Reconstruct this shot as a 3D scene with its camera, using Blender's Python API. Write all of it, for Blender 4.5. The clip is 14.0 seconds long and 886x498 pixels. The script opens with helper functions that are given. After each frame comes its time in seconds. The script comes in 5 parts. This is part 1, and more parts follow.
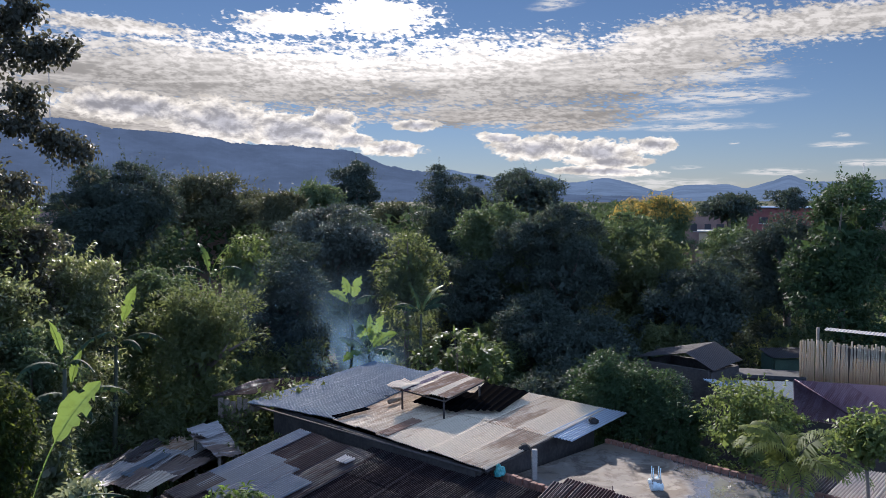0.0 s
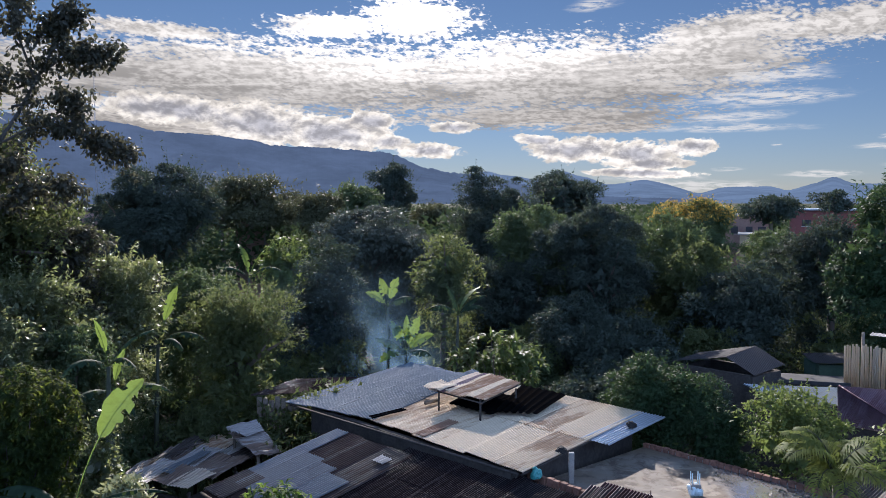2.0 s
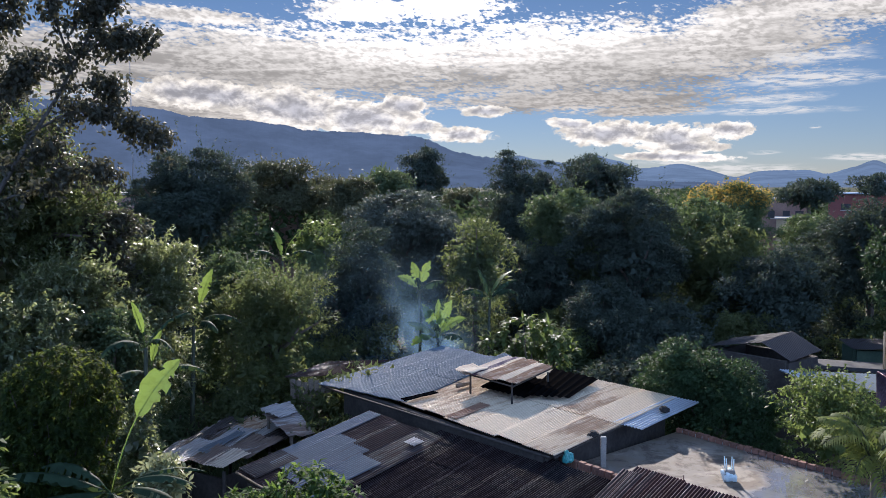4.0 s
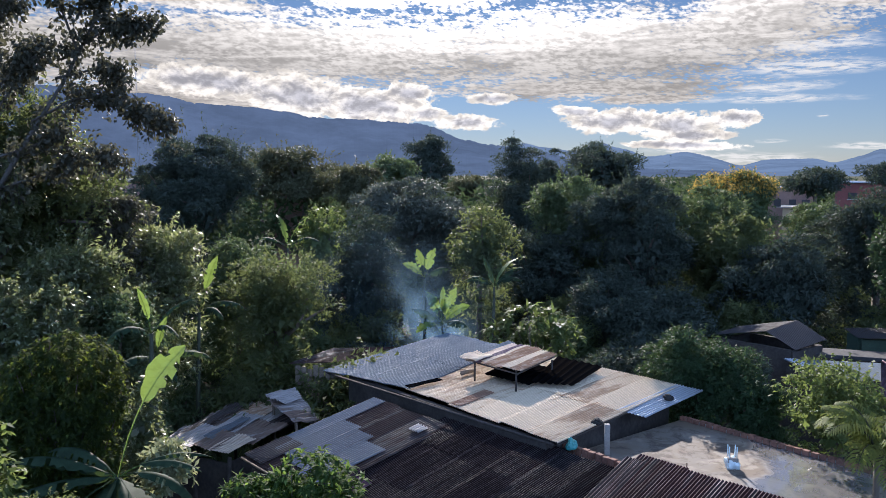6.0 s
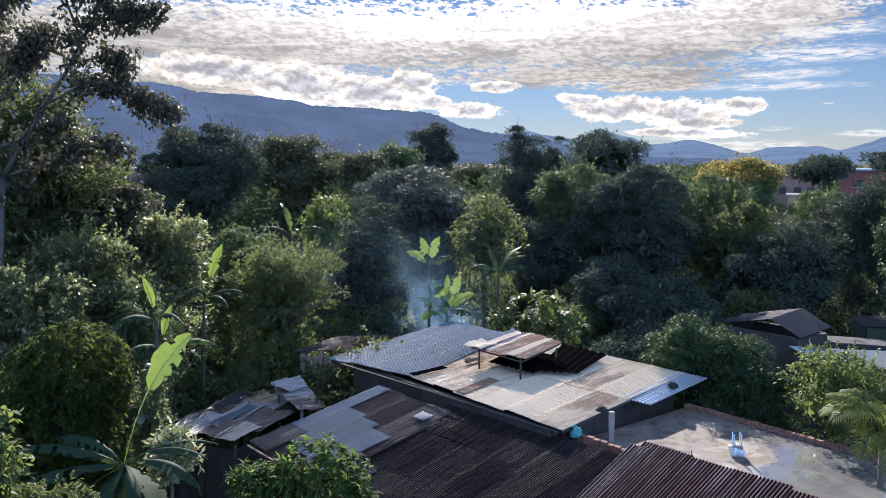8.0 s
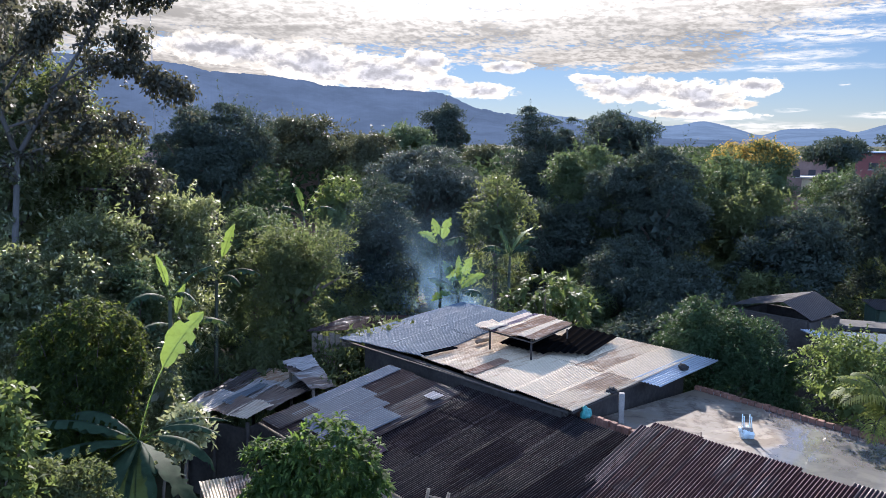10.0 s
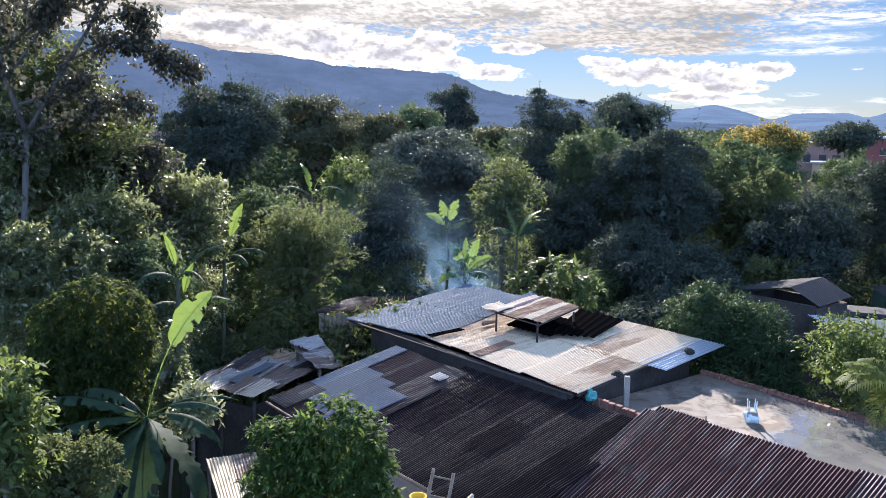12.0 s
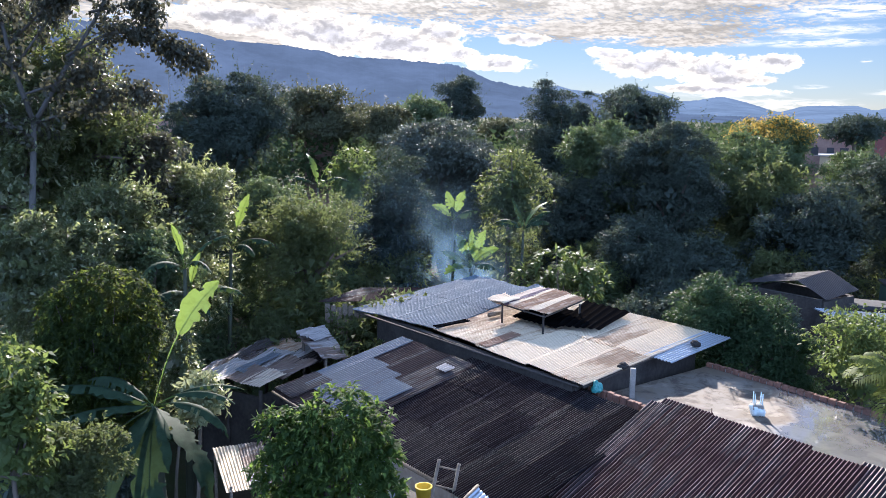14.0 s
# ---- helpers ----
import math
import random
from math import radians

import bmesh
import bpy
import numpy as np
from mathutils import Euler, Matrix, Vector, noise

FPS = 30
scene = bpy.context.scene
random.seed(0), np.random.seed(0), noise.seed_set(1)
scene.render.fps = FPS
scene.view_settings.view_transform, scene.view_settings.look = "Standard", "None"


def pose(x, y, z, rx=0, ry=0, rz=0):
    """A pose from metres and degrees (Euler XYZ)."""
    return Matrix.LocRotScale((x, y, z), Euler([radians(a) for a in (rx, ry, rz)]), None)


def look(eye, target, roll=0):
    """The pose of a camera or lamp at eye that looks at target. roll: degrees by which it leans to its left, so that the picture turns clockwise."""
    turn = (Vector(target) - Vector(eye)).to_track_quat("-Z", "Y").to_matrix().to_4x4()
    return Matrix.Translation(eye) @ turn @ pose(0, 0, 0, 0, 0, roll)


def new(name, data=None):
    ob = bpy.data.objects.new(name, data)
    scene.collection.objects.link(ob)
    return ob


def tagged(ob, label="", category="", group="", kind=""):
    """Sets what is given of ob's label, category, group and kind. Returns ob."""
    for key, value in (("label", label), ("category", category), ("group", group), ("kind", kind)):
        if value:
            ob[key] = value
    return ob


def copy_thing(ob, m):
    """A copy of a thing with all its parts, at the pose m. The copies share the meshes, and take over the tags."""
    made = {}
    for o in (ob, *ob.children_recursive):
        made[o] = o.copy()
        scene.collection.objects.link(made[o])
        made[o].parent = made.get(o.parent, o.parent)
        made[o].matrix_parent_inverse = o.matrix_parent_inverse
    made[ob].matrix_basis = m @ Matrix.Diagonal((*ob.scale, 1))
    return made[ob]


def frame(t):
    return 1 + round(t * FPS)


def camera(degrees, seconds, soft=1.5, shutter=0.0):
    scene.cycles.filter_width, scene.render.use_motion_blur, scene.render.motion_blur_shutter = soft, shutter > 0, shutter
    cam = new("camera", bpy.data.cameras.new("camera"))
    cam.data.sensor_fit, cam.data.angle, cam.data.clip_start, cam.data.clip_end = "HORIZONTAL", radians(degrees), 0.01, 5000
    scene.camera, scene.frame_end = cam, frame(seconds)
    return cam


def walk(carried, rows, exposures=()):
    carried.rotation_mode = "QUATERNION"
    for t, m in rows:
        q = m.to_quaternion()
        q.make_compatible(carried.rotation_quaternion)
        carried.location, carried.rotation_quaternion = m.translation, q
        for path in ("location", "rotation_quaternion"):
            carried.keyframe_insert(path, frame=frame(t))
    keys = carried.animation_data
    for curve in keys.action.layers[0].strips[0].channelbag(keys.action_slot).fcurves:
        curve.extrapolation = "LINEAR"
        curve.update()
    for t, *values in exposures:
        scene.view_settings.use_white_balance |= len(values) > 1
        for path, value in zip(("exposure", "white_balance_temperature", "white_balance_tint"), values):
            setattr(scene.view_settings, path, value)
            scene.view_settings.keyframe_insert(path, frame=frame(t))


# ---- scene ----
cam = camera(57.2, 14.0, soft=0.85)
EYE = Vector((0.0, 0.0, 8.0))
# seconds, sway of the eye in metres, pitch, roll, yaw in degrees
PATH = [
    (0, 0.000, 0.000, 0.000, -3.54, 0.00, 0.00),
    (0.5, -0.006, -0.004, -0.013, -3.47, 0.14, 0.53),
    (1, -0.012, -0.011, 0.000, -3.39, 0.16, 1.26),
    (1.5, -0.007, -0.019, 0.004, -3.29, 0.02, 2.01),
    (2, -0.009, -0.013, -0.006, -3.41, -0.07, 2.59),
    (2.5, -0.020, -0.014, -0.013, -3.71, 0.01, 3.29),
    (3, -0.011, -0.012, -0.019, -4.02, 0.10, 4.00),
    (5.5, -0.011, 0.003, -0.034, -5.12, -0.11, 5.20),
    (6, -0.005, -0.012, -0.033, -5.37, -0.15, 5.20),
    (6.5, -0.012, -0.003, -0.034, -5.64, -0.15, 5.37),
    (7, -0.002, -0.004, -0.036, -5.87, -0.09, 5.47),
    (7.5, -0.007, -0.011, -0.033, -6.03, -0.10, 5.41),
    (8, -0.017, -0.002, -0.044, -6.18, -0.05, 5.47),
    (10.5, -0.025, -0.029, -0.046, -7.95, -0.39, 6.46),
    (11, -0.029, -0.028, -0.041, -8.34, -0.51, 6.54),
    (11.5, -0.023, -0.029, -0.045, -8.60, -0.60, 6.68),
    (12, -0.021, -0.029, -0.048, -8.81, -0.79, 6.88),
    (12.5, -0.019, -0.026, -0.051, -9.02, -0.90, 7.12),
    (13, -0.028, -0.038, -0.057, -9.11, -0.98, 7.28),
    (13.5, -0.031, -0.020, -0.058, -9.26, -0.97, 7.31),
    (14, -0.039, -0.030, -0.052, -9.43, -1.02, 7.31),
]
walk(cam, [(t, pose(EYE.x + x, EYE.y + y, EYE.z + z, 90 + p, r, w)) for t, x, y, z, p, r, w in PATH],
     exposures=[(t, e, 5960, 17) for t, e in ((0.0, 0.90), (3.0, 0.96), (6.5, 1.16), (8.2, 1.31), (10.4, 1.50), (14.0, 1.66))])

# ---------------------------------------------------------------- node helpers


class Nodes:
    """Short names for building node trees."""

    def __init__(self, tree):
        self.tree = tree
        self.nodes, self.links = tree.nodes, tree.links

    def put(self, socket, value):
        if isinstance(value, bpy.types.NodeSocket):
            self.links.new(value, socket)
        elif value is not None:
            socket.default_value = value

    def m(self, op, a, b=None, c=None, clamp=False):
        n = self.nodes.new("ShaderNodeMath")
        n.operation, n.use_clamp = op, clamp
        for s, v in zip(n.inputs, (a, b, c)):
            self.put(s, v)
        return n.outputs[0]

    def smooth(self, x, lo, hi, a=0.0, b=1.0):
        n = self.nodes.new("ShaderNodeMapRange")
        n.interpolation_type = "SMOOTHSTEP"
        for s, v in zip(n.inputs, (x, lo, hi, a, b)):
            self.put(s, v)
        return n.outputs[0]

    def mix(self, f, a, b, blend="MIX"):
        n = self.nodes.new("ShaderNodeMix")
        n.data_type, n.blend_type = "RGBA", blend
        self.put(n.inputs["Factor"], f)
        self.put(n.inputs[6], a)
        self.put(n.inputs[7], b)
        return n.outputs[2]

    def noise(self, vec, scale, detail=3.0, rough=0.55, distort=0.0):
        n = self.nodes.new("ShaderNodeTexNoise")
        if vec is not None:
            self.links.new(vec, n.inputs["Vector"])
        for k, v in (("Scale", scale), ("Detail", detail), ("Roughness", rough), ("Distortion", distort)):
            n.inputs[k].default_value = v
        return n.outputs["Fac"]

    def scaled(self, vec, x, y, z):
        n = self.nodes.new("ShaderNodeMapping")
        self.links.new(vec, n.inputs["Vector"])
        n.inputs["Scale"].default_value = (x, y, z)
        return n.outputs[0]

    def coords(self, kind="Object"):
        return self.nodes.new("ShaderNodeTexCoord").outputs[kind]

    def combine(self, x, y, z):
        n = self.nodes.new("ShaderNodeCombineXYZ")
        for s, v in zip(n.inputs, (x, y, z)):
            self.put(s, v)
        return n.outputs[0]

    def position(self):
        return self.nodes.new("ShaderNodeNewGeometry").outputs["Position"]

    def island(self):
        return self.nodes.new("ShaderNodeNewGeometry").outputs["Random Per Island"]

    def object_random(self):
        return self.nodes.new("ShaderNodeObjectInfo").outputs["Random"]

    def bump(self, height, strength, distance=0.02):
        n = self.nodes.new("ShaderNodeBump")
        n.inputs["Strength"].default_value, n.inputs["Distance"].default_value = strength, distance
        self.links.new(height, n.inputs["Height"])
        return n.outputs[0]


def rgb(r, g, b):
    return (r, g, b, 1.0)


# ---------------------------------------------------------------- sky and sun
SUN_AZ, SUN_EL = -9.0, 27.0   # degrees right of +y, above the horizon
sun_way = Vector((math.sin(radians(SUN_AZ)) * math.cos(radians(SUN_EL)),
                  math.cos(radians(SUN_AZ)) * math.cos(radians(SUN_EL)), math.sin(radians(SUN_EL))))


def make_sky():
    world = bpy.data.worlds.new("sky")
    scene.world = world
    world.use_nodes = True
    g = Nodes(world.node_tree)
    g.nodes.clear()
    way = g.coords("Generated")
    sep = g.nodes.new("ShaderNodeSeparateXYZ")
    g.links.new(way, sep.inputs[0])
    x, y, z = sep.outputs
    az = g.m("MULTIPLY", g.m("ARCTAN2", x, y), 57.2958)
    el = g.m("MULTIPLY", g.m("ARCSINE", z), 57.2958)

    sky = g.nodes.new("ShaderNodeTexSky")
    sky.sky_type, sky.sun_disc = "NISHITA", False
    sky.sun_elevation, sky.sun_rotation = radians(SUN_EL), radians(SUN_AZ)
    sky.altitude, sky.air_density, sky.dust_density, sky.ozone_density = 300, 1.0, 0.0, 3.0

    # the cloud deck seen in perspective, as a flat layer overhead
    up = g.m("ADD", g.m("MAXIMUM", z, 0.0), 0.035)
    deck = g.combine(g.m("DIVIDE", x, up), g.m("DIVIDE", y, up), 0.0)
    flat = g.m("MULTIPLY", g.m("LOGARITHM", g.m("ADD", g.m("MAXIMUM", el, 0.0), 2.0), 2.718), 15.0)
    cells = g.combine(g.m("ADD", g.m("MULTIPLY", az, 0.55), g.m("MULTIPLY", flat, 0.2)), flat, 0.0)
    ripple = g.noise(cells, 2.6, 2.0, 0.5, 0.3)
    fleck = g.noise(cells, 5.0, 2.0, 0.55, 0.2)
    wide = g.noise(deck, 0.9, 4.0, 0.55, 0.3)
    angle = g.combine(az, g.m("MULTIPLY", el, 1.6), 0.0)
    puff = g.noise(angle, 0.75, 6.0, 0.6, 0.3)
    puff_low = g.noise(g.combine(g.m("ADD", az, 0.12), g.m("SUBTRACT", g.m("MULTIPLY", el, 1.6), 0.55), 0.0), 0.75, 6.0, 0.6, 0.3)
    puff_fine = g.noise(angle, 1.9, 4.0, 0.6, 0.3)
    fray = g.noise(g.scaled(angle, 0.35, 1.0, 1.0), 0.9, 4.0, 0.6, 0.5)

    def blobs(rows, warp):
        best = None
        for a, e, ra, re, lean in rows:
            da, de = g.m("SUBTRACT", az, a), g.m("SUBTRACT", el, e)
            if lean:
                de = g.m("SUBTRACT", de, g.m("MULTIPLY", da, lean))
            r = g.m("SQRT", g.m("ADD", g.m("POWER", g.m("DIVIDE", da, ra), 2.0), g.m("POWER", g.m("DIVIDE", de, re), 2.0)))
            v = g.m("SUBTRACT", 1.0, r)
            best = v if best is None else g.m("SMOOTH_MAX", best, v, 0.15)
        return g.m("ADD", best, warp)

    # high rippled deck, thin streaks at its edge, and low heaped clouds over the hills
    high = blobs([(-14.1, 8.2, 24.0, 2.95, 0.0), (4.6, 8.4, 16.4, 3.2, 0.0), (-34.0, 7.6, 14.0, 2.9, 0.0), (14.1, 9.1, 8.8, 2.6, 0.10),
                  (16.3, 10.9, 6.9, 1.55, 0.12), (25.0, 11.0, 10.0, 1.35, 0.03), (4.6, 5.8, 12.4, 0.95, 0.0), (8.5, 5.0, 5.0, 0.46, 0.0),
                  (-4.4, 12.4, 4.6, 1.75, 0.0), (-10.3, 11.8, 4.9, 0.95, 0.02), (-21.5, 11.0, 6.4, 0.69, -0.03), (-22.0, 5.0, 11.0, 1.3, -0.02)],
                 g.m("ADD", g.m("MULTIPLY", g.m("SUBTRACT", fray, 0.5), 0.9), g.m("ADD", g.m("MULTIPLY", g.m("SUBTRACT", ripple, 0.5), 0.8), g.m("MULTIPLY", g.m("SUBTRACT", fleck, 0.5), 1.0))))
    thin = blobs([(19.2, 8.1, 5.0, 0.6, 0.0), (18.5, 6.7, 5.6, 0.68, 0.0), (16.9, 5.5, 4.0, 0.41, 0.03), (16.6, 4.8, 5.4, 0.34, 0.0),
                  (25.7, 3.4, 2.0, 0.22, 0.0), (26.0, 4.0, 0.6, 0.2, 0.0), (22.4, 1.75, 2.7, 0.26, 0.0), (27.8, 2.25, 2.2, 0.26, 0.0),
                  (16.6, 2.1, 1.2, 0.18, 0.0), (19.6, 3.7, 0.4, 0.2, 0.0), (7.8, 13.1, 2.1, 0.43, 0.05), (12.0, 1.6, 3.6, 0.42, 0.0), (14.5, 1.0, 5.5, 0.5, 0.0)],
                 g.m("MULTIPLY", g.m("SUBTRACT", fray, 0.5), 1.1))
    heap = blobs([(-20.9, 6.0, 5.7, 1.1, -0.05), (-15.2, 5.2, 5.0, 1.65, -0.08), (-10.3, 4.6, 5.0, 1.4, 0.0), (-7.6, 5.5, 1.9, 0.8, 0.0),
                  (-6.5, 4.1, 1.9, 0.6, 0.0), (-3.6, 3.5, 2.5, 0.62, 0.0), (-1.8, 5.1, 1.9, 0.46, 0.0), (6.7, 3.5, 4.0, 0.95, 0.0),
                  (10.6, 3.2, 2.9, 1.05, 0.0), (11.8, 2.5, 2.9, 0.5, 0.0), (14.3, 3.6, 1.9, 0.66, 0.03), (4.1, 4.2, 2.0, 0.42, -0.1), (11.2, 1.9, 4.4, 0.36, -0.02)],
                 g.m("ADD", g.m("MULTIPLY", g.m("SUBTRACT", puff, 0.5), 1.35), g.m("MULTIPLY", g.m("SUBTRACT", puff_fine, 0.5), 0.6)))
    calm = g.smooth(g.noise(angle, 0.16, 3.0, 0.5, 0.6), 0.4, 0.62)
    grain = g.m("ADD", g.m("MULTIPLY", ripple, 0.62), g.m("MULTIPLY", fleck, 0.38))
    veil = g.noise(g.scaled(angle, 0.3, 1.4, 1.0), 0.5, 5.0, 0.6, 0.8)
    gaps = g.m("ADD", g.m("MULTIPLY", grain, g.m("SUBTRACT", 1.0, g.m("MULTIPLY", calm, 0.6))), g.m("MULTIPLY", veil, g.m("MULTIPLY", calm, 0.6)))
    high_d = g.m("MULTIPLY", g.smooth(high, -0.05, 0.45), g.smooth(g.m("ADD", gaps, g.m("MULTIPLY", high, 1.25)), 0.44, 0.72))
    thin_d = g.m("MULTIPLY", g.smooth(thin, -0.1, 0.7, 0.0, 0.85), g.smooth(g.noise(g.scaled(angle, 0.5, 2.2, 1.0), 1.3, 5.0, 0.65, 0.6), 0.36, 0.6))
    heap_d = g.smooth(heap, 0.0, 0.2)
    # thin broken cloud elsewhere, unseen; bright blue behind the eye as added fill light
    over = g.m("MAXIMUM", g.smooth(el, 16.0, 30.0, 0.0, 0.30), g.m("MULTIPLY", g.smooth(g.m("SUBTRACT", 0.0, y), -0.2, 0.4), g.smooth(el, 0.0, 7.0, 0.0, 0.95)))
    rest = g.m("MULTIPLY", g.smooth(wide, 0.36, 0.56), over)
    rest_c = g.mix(g.smooth(el, 8.0, 65.0), rgb(1.18, 1.80, 3.0), rgb(0.26, 0.36, 0.50))

    # how near a direction is to the sun
    dot = g.nodes.new("ShaderNodeVectorMath")
    dot.operation = "DOT_PRODUCT"
    g.links.new(way, dot.inputs[0])
    dot.inputs[1].default_value = sun_way
    near = g.m("MAXIMUM", dot.outputs["Value"], 0.0)
    glow = g.m("ADD", g.m("MULTIPLY", g.m("POWER", near, 60.0), 2.4), g.m("ADD", g.smooth(el, 6.5, 10.5, 0.0, 0.15),
             g.m("MULTIPLY", g.m("EXPONENT", g.m("MULTIPLY", g.m("POWER", g.m("DIVIDE", g.m("ADD", az, 2.0), 13.0), 2.0), -1.0)), g.smooth(el, 7.0, 11.0, 0.0, 0.60))))
    lit = g.m("ADD", g.smooth(el, 3.5, 7.5, 0.44, 0.37), glow)
    shade = g.m("MULTIPLY", g.smooth(gaps, 0.39, 0.60, 0.70, 1.12), g.smooth(veil, 0.35, 0.65, 0.88, 1.14))
    high_c = g.mix(1.0, g.mix(g.smooth(el, 4.0, 7.5), rgb(1.0, 0.92, 0.79), rgb(1.0, 0.94, 0.82)), g.m("MULTIPLY", lit, shade), "MULTIPLY")
    core = g.m("MULTIPLY", g.smooth(heap, 0.15, 0.85, 1.18, 0.70), g.smooth(g.m("SUBTRACT", puff, puff_low), -0.16, 0.16, 1.2, 0.70))
    heap_c = g.mix(1.0, g.mix(g.smooth(heap, 0.2, 0.9), rgb(1.0, 0.92, 0.77), rgb(0.86, 0.84, 0.83)), g.m("MULTIPLY", g.m("MULTIPLY", lit, core), 1.5), "MULTIPLY")

    blue = g.mix(1.0, sky.outputs[0], g.mix(g.smooth(el, 0.0, 12.0), rgb(0.034, 0.0355, 0.043), rgb(0.035, 0.0365, 0.040)), "MULTIPLY")
    out = g.mix(rest, blue, rest_c)
    out = g.mix(high_d, out, high_c)
    out = g.mix(thin_d, out, rgb(0.62, 0.60, 0.54))
    out = g.mix(heap_d, out, heap_c)
    # sun bleaching the air in front of it
    halo = g.m("MULTIPLY", g.m("POWER", near, 300.0), 1.2)
    out = g.mix(1.0, out, g.mix(halo, rgb(0, 0, 0), rgb(1.0, 0.96, 0.9)), "ADD")
    back = g.nodes.new("ShaderNodeBackground")
    g.links.new(out, back.inputs["Color"])
    back.inputs["Strength"].default_value = 0.68
    end = g.nodes.new("ShaderNodeOutputWorld")
    g.links.new(back.outputs[0], end.inputs["Surface"])


make_sky()
sun = new("sun", bpy.data.lights.new("sun", "SUN"))
sun.data.energy, sun.data.angle, sun.data.color = 5.0, radians(0.6), (1.0, 0.91, 0.78)
sun.matrix_basis = look((0, 0, 60), Vector((0, 0, 60)) - sun_way)

# ---------------------------------------------------------------- materials


def material(name):
    mat = bpy.data.materials.new(name)
    mat.use_nodes = True
    g = Nodes(mat.node_tree)
    bsdf = g.nodes["Principled BSDF"]
    return mat, g, bsdf


def leaf_material(name, dark, light, through_colour, translucent=0.45, rough=0.42, tip=None, gloss=0.3, ribs=False):
    mat, g, b = material(name)
    r = g.island()
    patch = g.noise(g.position(), 0.7, 2.0)
    col = g.mix(g.m("ADD", g.m("MULTIPLY", r, 0.65), g.m("MULTIPLY", patch, 0.35)), dark, light)
    if ribs:
        col = g.mix(g.smooth(g.noise(g.scaled(g.position(), 1.0, 1.0, 1.6), 7.0, 3.0, 0.6, 0.6), 0.35, 0.7, 0.0, 0.6), col, tuple(c * 0.5 for c in dark[:3]) + (1.0,))
    # about one leaf in six painted paler, as fresh growth and as sunlit leaves
    if tip:
        col = g.mix(g.smooth(r, 0.80, 0.88), col, tip)
    g.links.new(col, b.inputs["Base Color"])
    b.inputs["Roughness"].default_value = rough
    b.inputs["Specular IOR Level"].default_value = gloss
    tl = g.nodes.new("ShaderNodeBsdfTranslucent")
    g.links.new(g.mix(0.45, col, through_colour), tl.inputs["Color"])
    mx = g.nodes.new("ShaderNodeMixShader")
    mx.inputs[0].default_value = translucent
    g.links.new(b.outputs[0], mx.inputs[1])
    g.links.new(tl.outputs[0], mx.inputs[2])
    g.links.new(mx.outputs[0], g.nodes["Material Output"].inputs["Surface"])
    return mat


# leaf_dark leans to blue-grey: the haze over shaded crowns is in its colour
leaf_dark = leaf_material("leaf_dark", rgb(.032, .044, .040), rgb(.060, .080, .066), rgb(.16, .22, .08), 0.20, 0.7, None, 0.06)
leaf_dry = leaf_material("leaf_dry", rgb(.044, .050, .032), rgb(.086, .092, .052), rgb(.24, .25, .09), 0.26, 0.6, None, 0.08)
leaf_mid = leaf_material("leaf_mid", rgb(.044, .068, .040), rgb(.088, .122, .060), rgb(.24, .33, .09), 0.34, 0.6, None, 0.10)
leaf_olive = leaf_material("leaf_olive", rgb(.038, .054, .030), rgb(.096, .120, .054), rgb(.34, .40, .11), 0.42, 0.6, None, 0.12)
leaf_bright = leaf_material("leaf_bright", rgb(.040, .064, .026), rgb(.104, .142, .048), rgb(.34, .43, .10), 0.44, 0.5, None, 0.15)
leaf_silver = leaf_material("leaf_silver", rgb(.060, .076, .064), rgb(.100, .116, .098), rgb(.20, .24, .14), 0.22, 0.6, None, 0.10)
leaf_gloss = leaf_material("leaf_gloss", rgb(.030, .045, .028), rgb(.098, .126, .064), rgb(.54, .60, .20), 0.48, 0.38, rgb(.26, .27, .17), 0.45)
leaf_dark_tip = leaf_material("leaf_dark_tip", rgb(.009, .018, .011), rgb(.024, .040, .018), rgb(.44, .56, .08), 0.36, 0.7, rgb(.060, .090, .026), 0.03)
leaf_mango = leaf_material("leaf_mango", rgb(.018, .038, .018), rgb(.046, .082, .028), rgb(.34, .52, .08), 0.46, 0.6, rgb(.12, .18, .05), 0.06)
leaf_bush = leaf_material("leaf_bush", rgb(.018, .036, .020), rgb(.040, .072, .032), rgb(.20, .32, .09), 0.20, 0.6, None, 0.10)
leaf_rust = leaf_material("leaf_rust", rgb(.032, .036, .028), rgb(.068, .066, .048), rgb(.20, .20, .11), 0.30, 0.55, None, 0.18)
leaf_pale = leaf_material("leaf_pale", rgb(.13, .16, .08), rgb(.36, .37, .22), rgb(.46, .48, .20), 0.4, 0.5, None, 0.2)
leaf_yellow = leaf_material("leaf_yellow", rgb(.36, .23, .04), rgb(.52, .36, .08), rgb(.5, .34, .08), 0.4, 0.6, None, 0.1)
leaf_banana = leaf_material("leaf_banana", rgb(.07, .13, .04), rgb(.115, .185, .050), rgb(.34, .46, .07), 0.45, 0.4, None, 0.22, True)
leaf_banana_old = leaf_material("leaf_banana_old", rgb(.018, .036, .022), rgb(.036, .062, .034), rgb(.16, .26, .07), 0.16, 0.65, None, 0.06, True)
leaf_palm = leaf_material("leaf_palm", rgb(.050, .078, .026), rgb(.10, .13, .04), rgb(.40, .46, .10), 0.42, 0.6, None, 0.08)


def bark_material(name, a, b_):
    mat, g, b = material(name)
    n = g.noise(g.scaled(g.position(), 6, 6, 1.2), 3.0, 4.0)
    g.links.new(g.mix(n, a, b_), b.inputs["Base Color"])
    b.inputs["Roughness"].default_value = 0.85
    g.links.new(g.bump(n, 0.6, 0.03), b.inputs["Normal"])
    return mat


